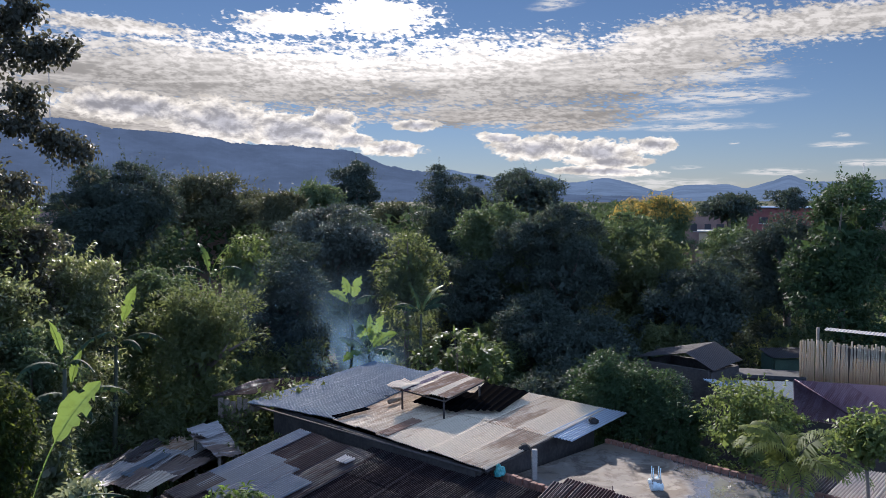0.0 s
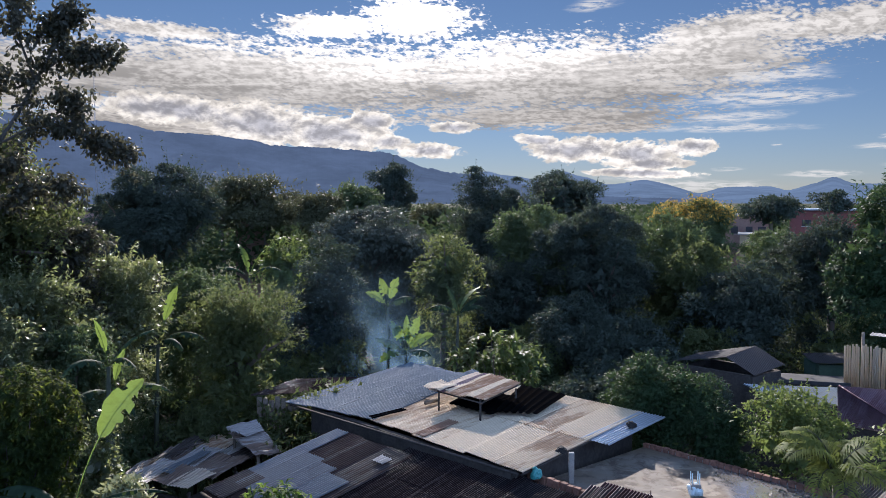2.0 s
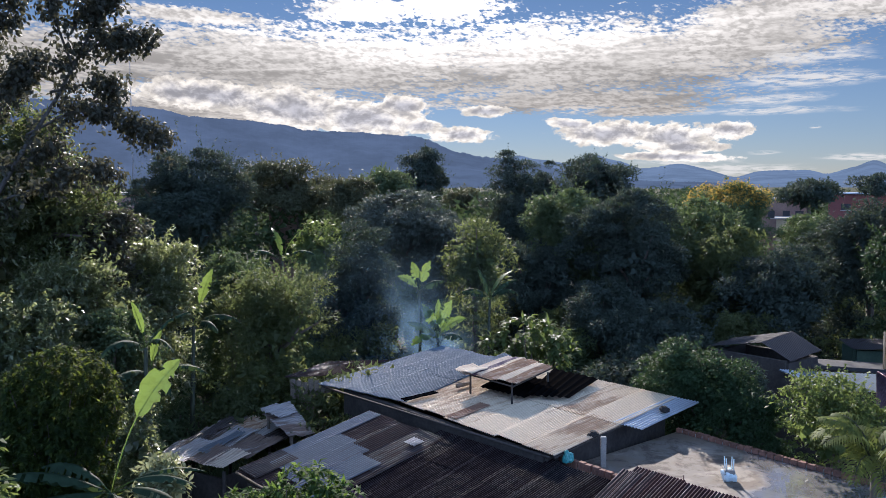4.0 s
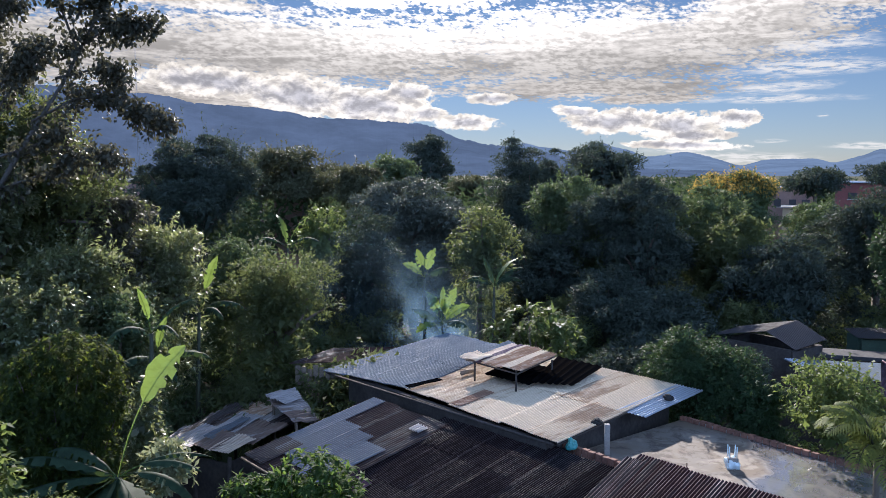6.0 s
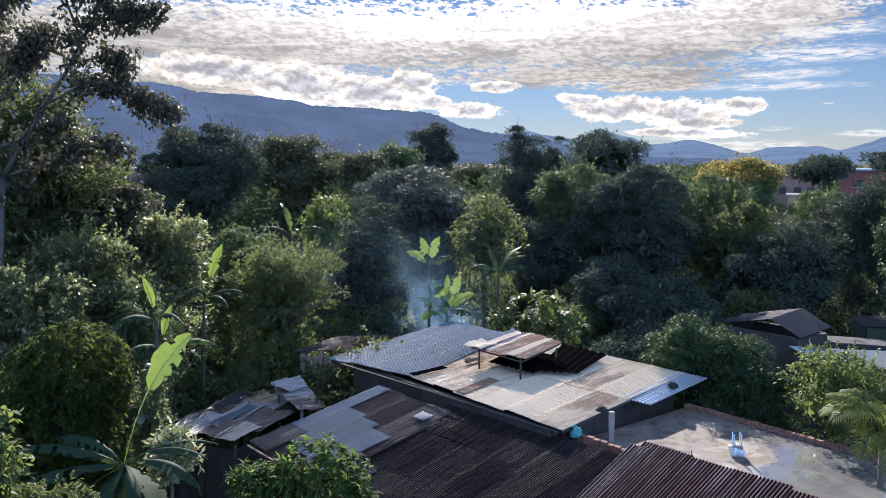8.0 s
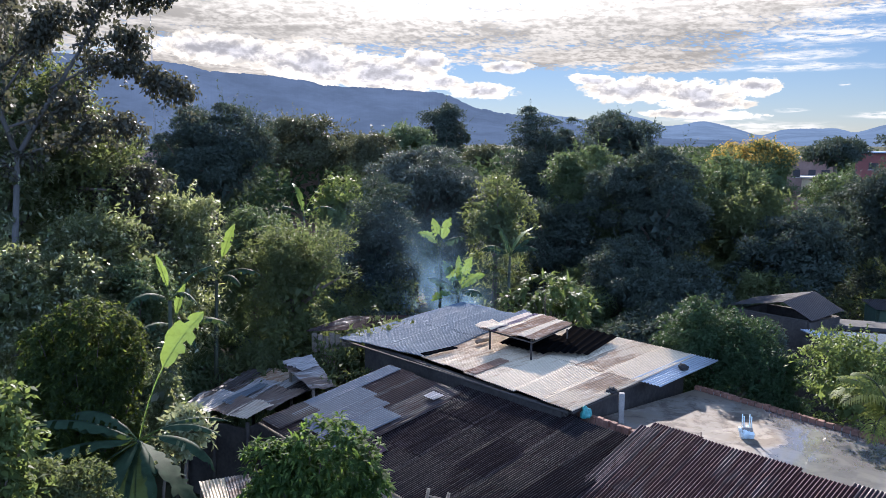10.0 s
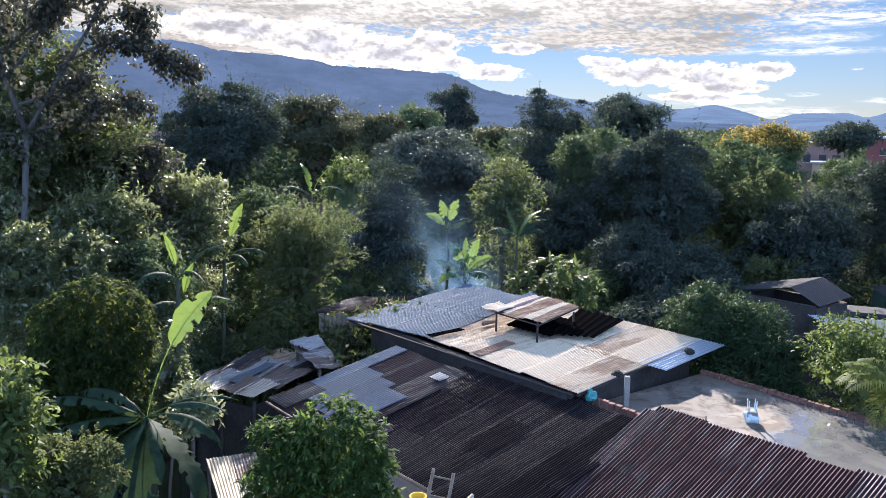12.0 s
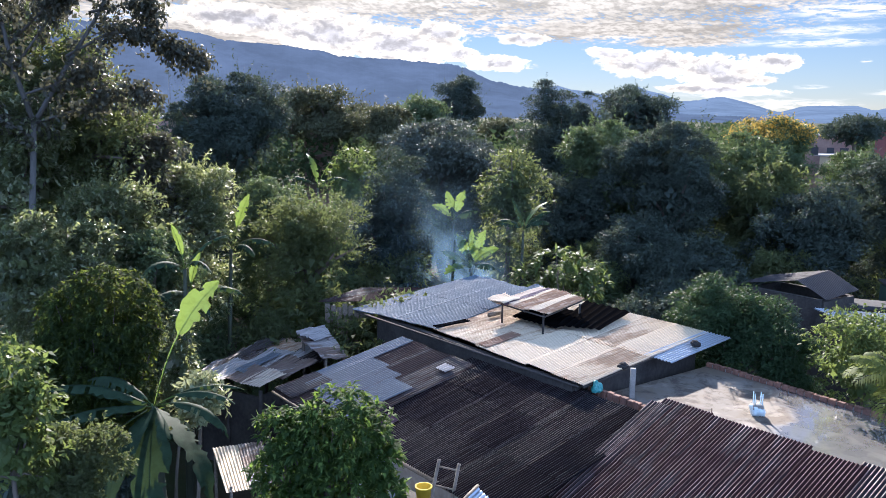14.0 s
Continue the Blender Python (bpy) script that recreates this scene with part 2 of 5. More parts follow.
bark = bark_material("bark", rgb(.05, .04, .03), rgb(.16, .13, .10))
bark_pale = bark_material("bark_pale", rgb(.04, .037, .033), rgb(.105, .098, .088))
stem_green = bark_material("stem_green", rgb(.018, .024, .014), rgb(.055, .062, .034))


def sheet_material(name, clean, rust, amount, metal, rough, gloss=0.5, worn_glint=None):
    """Corrugated steel: zinc with stains that run down the sheet and rust that differs from sheet to sheet."""
    mat, g, b = material(name)
    p = g.position()
    each = g.object_random()
    big = g.noise(p, 0.55, 4.0, 0.6)
    fine = g.noise(p, 9.0, 3.0, 0.6)
    sep = g.nodes.new("ShaderNodeSeparateXYZ")
    g.links.new(p, sep.inputs[0])
    across = g.m("SUBTRACT", g.m("MULTIPLY", sep.outputs[0], 0.70), g.m("MULTIPLY", sep.outputs[1], 0.71))
    along = g.m("ADD", g.m("MULTIPLY", sep.outputs[0], 0.71), g.m("MULTIPLY", sep.outputs[1], 0.70))
    streak = g.noise(g.combine(g.m("MULTIPLY", across, 7.0), g.m("MULTIPLY", along, 0.55), sep.outputs[2]), 1.3, 4.0, 0.65, 0.3)
    f = g.m("ADD", g.m("ADD", g.m("MULTIPLY", big, 0.6), g.m("MULTIPLY", each, 0.34)), g.m("MULTIPLY", streak, 0.85))
    mask = g.smooth(f, 1.25 - amount, 1.5 - amount)
    shady = tuple(c * 0.72 for c in clean[:3]) + (1.0,)
    clean = g.mix(each, clean, tuple(c * k for c, k in zip(clean[:3], (0.84, 0.80, 0.77))) + (1.0,)) if worn_glint is None else clean
    tone = g.mix(fine, clean, shady)
    red = g.mix(g.noise(p, 4.0, 3.0), rust, tuple(c * 0.45 for c in rust[:3]) + (1.0,))
    col = g.mix(mask, tone, red)
    if worn_glint:
        # crests painted pale in stretches, as dusty rubbed metal and as light glints
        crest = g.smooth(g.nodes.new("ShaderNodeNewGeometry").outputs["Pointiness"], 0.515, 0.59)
        col = g.mix(g.m("MULTIPLY", crest, g.smooth(g.noise(g.combine(g.m("MULTIPLY", across, 15.0), along, 0.0), 1.0, 3.0, 0.6), 0.36, 0.58, 0.2, 1.0)), col, worn_glint)
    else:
        # browner and darker in the troughs
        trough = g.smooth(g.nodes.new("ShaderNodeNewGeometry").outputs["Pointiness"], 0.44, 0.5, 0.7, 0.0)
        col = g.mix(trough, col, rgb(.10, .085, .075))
    g.links.new(col, b.inputs["Base Color"])
    g.links.new(g.smooth(mask, 0.0, 1.0, metal, metal * 0.25), b.inputs["Metallic"])
    g.links.new(g.m("ADD", g.smooth(mask, 0.0, 1.0, rough, 0.75), g.m("MULTIPLY", g.m("SUBTRACT", fine, 0.5), 0.25)), b.inputs["Roughness"])
    g.links.new(g.smooth(mask, 0.0, 1.0, gloss, gloss * 0.15), b.inputs["Specular IOR Level"])
    g.links.new(g.bump(g.noise(p, 2.5, 2.0), 0.12, 0.03), b.inputs["Normal"])
    return mat


zinc = sheet_material("zinc", rgb(.78, .645, .465), rgb(.54, .38, .25), 0.36, 0.08, 0.55, 0.2)
zinc_blue = sheet_material("zinc_blue", rgb(.100, .138, .172), rgb(.13, .135, .14), 0.2, 0.0, 0.6, 0.10, rgb(.20, .245, .295))
zinc_pale = sheet_material("zinc_pale", rgb(.135, .160, .190), rgb(.12, .108, .10), 0.20, 0.1, 0.55, 0.2)
zinc_bright = sheet_material("zinc_bright", rgb(.58, .65, .74), rgb(.34, .30, .27), 0.05, 0.4, 0.40)
rusty = sheet_material("rusty", rgb(.050, .042, .042), rgb(.062, .038, .034), 0.5, 0.05, 0.5, 0.25)
rusty_light = sheet_material("rusty_light", rgb(.66, .52, .39), rgb(.42, .25, .15), 0.44, 0.1, 0.6)
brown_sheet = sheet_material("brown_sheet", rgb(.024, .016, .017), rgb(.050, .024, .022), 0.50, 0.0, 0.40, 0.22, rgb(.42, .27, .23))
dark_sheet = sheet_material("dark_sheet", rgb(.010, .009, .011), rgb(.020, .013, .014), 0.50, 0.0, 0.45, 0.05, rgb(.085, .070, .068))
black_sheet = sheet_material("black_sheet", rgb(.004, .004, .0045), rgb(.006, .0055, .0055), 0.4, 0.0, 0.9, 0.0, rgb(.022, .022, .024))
rust_patch = sheet_material("rust_patch", rgb(.60, .46, .33), rgb(.36, .21, .14), 0.55, 0.0, 0.7, 0.2)
hut_sheet = sheet_material("hut_sheet", rgb(.055, .053, .056), rgb(.055, .043, .04), 0.4, 0.0, 0.7, 0.15)
purple_sheet = sheet_material("purple_sheet", rgb(.125, .076, .105), rgb(.12, .066, .084), 0.5, 0.0, 0.42, 0.4)
scrap_sheet = sheet_material("scrap_sheet", rgb(.40, .37, .355), rgb(.24, .17, .135), 0.42, 0.12, 0.55)


def plain_material(name, a, b_, scale=3.0, rough=0.8, bump=0.3, metal=0.0):
    mat, g, b = material(name)
    p = g.position()
    n = g.m("ADD", g.m("MULTIPLY", g.noise(p, scale, 4.0, 0.6), 0.6), g.m("MULTIPLY", g.noise(p, scale * 7, 2.0), 0.4))
    g.links.new(g.mix(g.smooth(n, 0.3, 0.7), a, b_), b.inputs["Base Color"])
    b.inputs["Roughness"].default_value, b.inputs["Metallic"].default_value = rough, metal
    g.links.new(g.bump(n, bump, 0.02), b.inputs["Normal"])
    return mat


old_wood = plain_material("old_wood", rgb(.10, .08, .06), rgb(.22, .18, .14), 4.0, 0.85)
bamboo = leaf_material("bamboo", rgb(.34, .29, .21), rgb(.55, .47, .35), rgb(.65, .55, .40), 0.4, 0.6)
render_wall = plain_material("render_wall", rgb(.28, .26, .24), rgb(.42, .40, .37), 1.5, 0.9)
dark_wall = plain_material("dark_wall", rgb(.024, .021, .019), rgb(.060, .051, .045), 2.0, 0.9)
pink_wall = plain_material("pink_wall", rgb(.18, .115, .095), rgb(.25, .165, .13), 0.8, 0.9)
yellow_wall = plain_material("yellow_wall", rgb(.36, .28, .17), rgb(.44, .35, .22), 0.8, 0.9)
red_wall = plain_material("red_wall", rgb(.17, .05, .045), rgb(.24, .075, .06), 0.8, 0.7)
green_wall = plain_material("green_wall", rgb(.020, .045, .030), rgb(.040, .075, .050), 2.0, 0.9)
dark_slab = plain_material("dark_slab", rgb(.026, .027, .030), rgb(.055, .055, .058), 1.2, 0.9)
brick_mat = plain_material("brick_red", rgb(.10, .050, .038), rgb(.26, .125, .085), 3.0, 0.9)
dark_glass = plain_material("dark_opening", rgb(.012, .012, .014), rgb(.025, .025, .03), 1.0, 0.35, 0.0)
post_mat = plain_material("post_concrete", rgb(.17, .165, .155), rgb(.27, .26, .24), 5.0, 0.9)
iron = plain_material("rebar_iron", rgb(.10, .07, .06), rgb(.2, .13, .1), 8.0, 0.7, 0.2, 0.5)
teal_plastic = plain_material("teal_plastic", rgb(.03, .19, .19), rgb(.06, .29, .27), 4.0, 0.35, 0.1)
clear_plastic = plain_material("pale_plastic", rgb(.45, .58, .62), rgb(.62, .72, .75), 4.0, 0.2, 0.1)
yellow_plastic = plain_material("yellow_plastic", rgb(.62, .40, .02), rgb(.68, .45, .03), 4.0, 0.7, 0.05)
black_rubber = plain_material("black_rubber", rgb(.012, .012, .012), rgb(.030, .028, .026), 6.0, 0.95)
black_plastic = plain_material("black_plastic", rgb(.009, .010, .011), rgb(.018, .020, .021), 3.0, 0.2, 0.5)
steel_mast = plain_material("steel_mast", rgb(.25, .25, .26), rgb(.35, .35, .36), 4.0, 0.6, 0.0, 0.4)


def make_ground_material():
    mat, g, b = material("ground_earth")
    p = g.position()
    a, c = g.noise(p, 0.25, 4.0), g.noise(p, 3.0, 4.0)
    col = g.mix(g.smooth(a, 0.45, 0.65), rgb(.040, .055, .022), rgb(.085, .065, .045))
    g.links.new(g.mix(g.m("MULTIPLY", c, 0.5), col, rgb(.03, .03, .018)), b.inputs["Base Color"])
    b.inputs["Roughness"].default_value = 0.95
    b.inputs["Specular IOR Level"].default_value = 0.05
    g.links.new(g.bump(c, 0.6, 0.1), b.inputs["Normal"])
    return mat


def make_terrace_material():
    mat, g, b = material("terrace_concrete")
    p = g.position()
    big, mid, fine = g.noise(p, 0.8, 4.0, 0.6, 0.6), g.noise(p, 2.4, 5.0, 0.65, 0.5), g.noise(p, 14.0, 3.0)
    col = g.mix(g.smooth(big, 0.38, 0.6), rgb(.175, .138, .102), rgb(.200, .178, .150))
    col = g.mix(g.smooth(mid, 0.45, 0.6, 0.0, 0.75), col, rgb(.070, .052, .040))
    col = g.mix(g.smooth(g.noise(p, 1.1, 4.0, 0.6, 0.8), 0.54, 0.66, 0.0, 0.7), col, rgb(.34, .30, .245))
    col = g.mix(g.smooth(g.noise(p, 5.0, 4.0, 0.65, 0.6), 0.56, 0.68, 0.0, 0.55), col, rgb(.075, .058, .046))
    col = g.mix(g.m("MULTIPLY", fine, 0.25), col, rgb(.19, .17, .15))
    g.links.new(col, b.inputs["Base Color"])
    sep = g.nodes.new("ShaderNodeSeparateXYZ")
    g.links.new(p, sep.inputs[0])
    wet = g.smooth(g.m("ADD", g.m("MULTIPLY", g.m("SUBTRACT", sep.outputs[0], 4.1), 0.5), g.m("MULTIPLY", g.m("SUBTRACT", big, 0.5), 1.6)), -0.1, 0.3)
    # base made paler and bluer where wet, imitating sky reflected in the film
    g.links.new(g.mix(g.m("MULTIPLY", wet, 0.6), col, rgb(.20, .205, .21)), b.inputs["Base Color"])
    g.links.new(g.smooth(wet, 0.0, 1.0, 0.8, 0.08), b.inputs["Roughness"])
    g.links.new(g.smooth(wet, 0.0, 1.0, 0.2, 0.7), b.inputs["Specular IOR Level"])
    g.links.new(wet, b.inputs["Coat Weight"])
    b.inputs["Coat Roughness"].default_value = 0.06
    g.links.new(g.bump(mid, 0.12, 0.02), b.inputs["Normal"])
    return mat


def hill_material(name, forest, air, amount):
    """Distant forest, with the blue of the air painted over it as a glow."""
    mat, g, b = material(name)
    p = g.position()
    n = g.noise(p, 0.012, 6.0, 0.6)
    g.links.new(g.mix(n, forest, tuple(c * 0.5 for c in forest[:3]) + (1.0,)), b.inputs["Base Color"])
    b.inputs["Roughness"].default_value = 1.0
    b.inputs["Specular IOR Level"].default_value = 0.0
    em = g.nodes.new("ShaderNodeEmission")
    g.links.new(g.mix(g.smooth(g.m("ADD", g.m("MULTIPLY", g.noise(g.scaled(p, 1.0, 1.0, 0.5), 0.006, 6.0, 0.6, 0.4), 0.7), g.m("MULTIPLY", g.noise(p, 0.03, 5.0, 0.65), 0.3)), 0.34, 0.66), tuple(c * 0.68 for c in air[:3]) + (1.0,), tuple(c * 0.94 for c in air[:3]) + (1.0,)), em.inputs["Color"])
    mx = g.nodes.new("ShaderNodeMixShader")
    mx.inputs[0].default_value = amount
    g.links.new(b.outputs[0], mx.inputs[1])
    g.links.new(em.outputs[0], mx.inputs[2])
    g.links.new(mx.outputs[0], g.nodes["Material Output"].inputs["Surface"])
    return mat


ground_mat, terrace_mat = make_ground_material(), make_terrace_material()
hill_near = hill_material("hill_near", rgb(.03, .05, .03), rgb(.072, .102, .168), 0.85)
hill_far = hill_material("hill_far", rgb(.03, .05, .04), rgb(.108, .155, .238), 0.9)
woods_mat = leaf_material("woods_far", rgb(.03, .05, .022), rgb(.06, .085, .035), rgb(.12, .17, .07), 0.3, 0.8, None, 0.03)

# ---------------------------------------------------------------- building helpers


def mesh_of(name, verts, faces, mat, smooth=False):
    me = bpy.data.meshes.new(name)
    me.from_pydata([tuple(v) for v in verts], [], [tuple(f) for f in faces])
    me.materials.append(mat)
    if smooth:
        me.polygons.foreach_set("use_smooth", [True] * len(me.polygons))
    me.update()
    return me


def faces_mesh(name, verts, mat, k):
    """One face for every k rows of verts."""
    n = len(verts) // k
    me = bpy.data.meshes.new(name)
    me.vertices.add(k * n)
    me.vertices.foreach_set("co", np.asarray(verts, dtype=np.float32).ravel())
    me.loops.add(k * n)
    me.loops.foreach_set("vertex_index", np.arange(k * n, dtype=np.int32))
    me.polygons.add(n)
    me.polygons.foreach_set("loop_start", np.arange(0, k * n, k, dtype=np.int32))
    me.update(calc_edges=True)
    me.materials.append(mat)
    return me


def quads_mesh(name, verts, mat):
    return faces_mesh(name, verts, mat, 4)


def leaf_mesh(name, verts, mat):
    return faces_mesh(name, verts, mat, 3)


def thing(name, label, category, x=0.0, y=0.0, z=0.0, group="", kind=""):
    ob = new(name)
    ob.location = (x, y, z)
    return tagged(ob, label, category, group, kind)


def part(name, data, mat, parent, label=""):
    """A mesh, or a bmesh, given in the world's metres, as one part of a thing or of a part."""
    if isinstance(data, bmesh.types.BMesh):
        me = bpy.data.meshes.new(name)
        data.to_mesh(me)
        data.free()
        me.materials.append(mat)
    else:
        me = data
    ob = new(name, me)
    if parent is not None:
        ob.parent = parent
        at = Vector(parent.location)
        if parent.parent is not None:
            at = Vector((0, 0, 0))
        ob.matrix_parent_inverse = Matrix.Translation(-at)
    return tagged(ob, label)


def box_bm(bm, lo, hi, turn=None, bevel=0.0):
    """A box between two corners, turned by a matrix, with softened edges."""
    lo, hi = Vector(lo), Vector(hi)
    made = bmesh.ops.create_cube(bm, size=1.0)["verts"]
    bmesh.ops.scale(bm, vec=hi - lo, verts=made)
    bmesh.ops.translate(bm, vec=(lo + hi) / 2, verts=made)
    if bevel:
        edges = {e for v in made for e in v.link_edges}
        res = bmesh.ops.bevel(bm, geom=list(edges), offset=bevel, segments=1, affect="EDGES")
        made = list({v for f in res["faces"] for v in f.verts} | {v for v in made if v.is_valid})
    if turn is not None:
        bmesh.ops.transform(bm, matrix=turn, verts=made)
    return made


def box(name, lo, hi, mat, parent, turn=None, bevel=0.01, label=""):
    bm = bmesh.new()
    box_bm(bm, lo, hi, turn, bevel)
    return part(name, bm, mat, parent, label)


def tube_data(points, radii, sides=7):
    """Verts and faces of a closed tapering tube through points."""
    verts, faces = [], []
    pts = [Vector(p) for p in points]
    for i, (p, r) in enumerate(zip(pts, radii)):
        d = (pts[min(i + 1, len(pts) - 1)] - pts[max(i - 1, 0)]).normalized()
        s = d.cross(Vector((0.31, 0.95, 0.05))).normalized()
        t = d.cross(s)
        for k in range(sides):
            a = 2 * math.pi * k / sides
            verts.append(p + (s * math.cos(a) + t * math.sin(a)) * r)
    for i in range(len(pts) - 1):
        for k in range(sides):
            a, b = i * sides + k, i * sides + (k + 1) % sides
            faces.append((a, b, b + sides, a + sides))
    faces.append(tuple(range(sides))[::-1])
    faces.append(tuple(range((len(pts) - 1) * sides, len(pts) * sides)))
    return verts, faces


def tubes(name, runs, mat, sides=7):
    verts, faces = [], []
    for points, radii in runs:
        v, f = tube_data(points, radii, sides)
        n = len(verts)
        verts += v
        faces += [tuple(i + n for i in q) for q in f]
    return mesh_of(name, verts, faces, mat, True)


# ---------------------------------------------------------------- plants


def unit(a):
    return a / np.maximum(np.linalg.norm(a, axis=1, keepdims=True), 1e-9)


def leaf_cards(rng, at, out, size, width=0.42, droop=0.35, lift=0.5, kite=False):
    """Pointed leaves: at (n, 3), out the way away from the twig, size the length of each."""
    n = len(at)
    along = unit(out + rng.normal(0, 0.55, (n, 3)) + np.array([0, 0, -droop]))
    face = unit(out * 0.9 + rng.normal(0, 0.34, (n, 3)) + np.array([0, 0, lift * 0.6]))
    side = unit(np.cross(along, face))
    face = np.cross(side, along)
    l = (size * rng.uniform(0.7, 1.25, n))[:, None]
    w = l * width * rng.uniform(0.8, 1.2, n)[:, None]
    if kite:
        mid = at + along * l * 0.05 + face * w * 0.1
        return np.stack([at - along * l * 0.5, mid - side * w * 0.5, at + along * l * 0.5 - face * l * 0.15, mid + side * w * 0.5], 1).reshape(-1, 3)
    foot = at - along * l * 0.3 + face * w * 0.1
    tip = at + along * l * 0.7 - face * l * 0.15
    return np.stack([foot + side * w * 0.5, foot - side * w * 0.5, tip], 1).reshape(-1, 3)


def crown_points(rng, centre, radii, lobes, cover, leaf, width, sprigs=0.3, dome=0.0, tight=2.0):
    """Leaf places in clumps that sit on several overlapping lobes, so that the outline is uneven."""
    centre, radii = np.array(centre), np.array(radii)
    lobe_c, lobe_r = [], []
    for i in range(lobes):
        a = 2 * math.pi * (i + rng.uniform(-0.3, 0.3)) / lobes
        h = rng.uniform(-0.6, 0.55)
        k = rng.uniform(0.45, 0.68) * math.sqrt(max(0.1, 1 - h * h * 0.8))
        lobe_c.append(centre + radii * np.array([math.cos(a) * k, math.sin(a) * k, h]))
        lobe_r.append(radii * rng.uniform(0.32, 0.52))
    lobe_c.append(centre + radii * np.array([rng.uniform(-.15, .15), rng.uniform(-.15, .15), 0.38]))
    lobe_r.append(radii * 0.55)
    if dome:
        lobe_c.append(centre - radii * np.array([0, 0, 0.06]))
        lobe_r.append(radii * dome)
    area = sum(4 * math.pi * ((r[0] * r[1]) ** 0.8 + 2 * (r[0] * r[2]) ** 0.8) / 3 for r in lobe_r) * 0.62
    total = int(min(60000, cover * area / (0.5 * leaf * leaf * width)))
    weights = np.array([r[0] * r[2] for r in lobe_r])
    weights = weights / weights.sum()
    at, out, tufts = [], [], []
    clump = 0.15 * float(radii.mean()) + leaf * 1.6
    for c, r, w in zip(lobe_c, lobe_r, weights):
        n = int(total * w)
        m = int(tight * (float(r.mean()) / clump) ** 2) + 6
        per = max(24, n // m)
        d = unit(rng.normal(0, 1, (m, 3)))
        d[:, 2] = np.where(d[:, 2] < -0.5, -d[:, 2], d[:, 2])
        cc = c + d * r * rng.uniform(0.62, 1.12, (m, 1))
        tufts.append(cc)
        # each clump is a small dome, thin below
        size = clump * np.repeat(rng.uniform(0.55, 1.4, (m, 1)), per, 0)
        dd = unit(rng.normal(0, 1, (m, per, 3)).reshape(-1, 3) + 0.45 * np.repeat(d, per, 0) + np.array([0, 0, 0.55]))
        p = np.repeat(cc, per, 0) + dd * size * rng.uniform(0.55, 1.0, (m * per, 1)) * np.array([1.1, 1.1, 0.7])
        at.append(p)
        out.append(unit(dd + 0.25 * np.repeat(d, per, 0)))
        # twigs that stand out beyond the lobe and break its outline
        k = int(n * sprigs / 16)
        if k:
            d = unit(rng.normal(0, 1, (k, 3)) + np.array([0, 0, 0.35]))
            foot = c + d * r * rng.uniform(0.7, 1.0, (k, 1))
            grow = unit(d + np.array([0, 0, 0.6]) + rng.normal(0, 0.3, (k, 3)))
            long = float(r.mean()) * rng.uniform(0.35, 0.95, (k, 1))
            for j in range(16):
                t = (j + 1) / 16
                side = unit(rng.normal(0, 1, (k, 3)))
                at.append(foot + grow * long * t + side * (leaf * 0.8 * (1.15 - t)))
                out.append(unit(side + 0.6 * grow))
    return np.concatenate(at), np.concatenate(out), np.concatenate(tufts)


def trunk_runs(rng, x, y, centre, radii, tufts, girth):
    """A bent trunk from the ground and limbs up to some tufts."""
    foot = Vector((x + rng.uniform(-.3, .3), y + rng.uniform(-.3, .3), -0.05))
    fork = Vector(centre) - Vector((0, 0, radii[2] * 0.55))
    if fork.z < 0.4:
        fork.z = 0.4
    mid = foot.lerp(fork, 0.5) + Vector((rng.uniform(-.15, .15), rng.uniform(-.15, .15), 0))
    runs = [([foot, mid, fork], [girth * 1.25, girth, girth * 0.85])]
    for i in rng.choice(len(tufts), min(9, len(tufts)), replace=False):
        end = Vector(tufts[i])
        knee = fork.lerp(end, 0.5) + Vector((rng.uniform(-.2, .2), rng.uniform(-.2, .2), rng.uniform(-.1, .3))) * radii[0] * 0.4
        runs.append(([fork - Vector((0, 0, 0.1)), knee, end], [girth * 0.6, girth * 0.38, girth * 0.12]))
    return runs


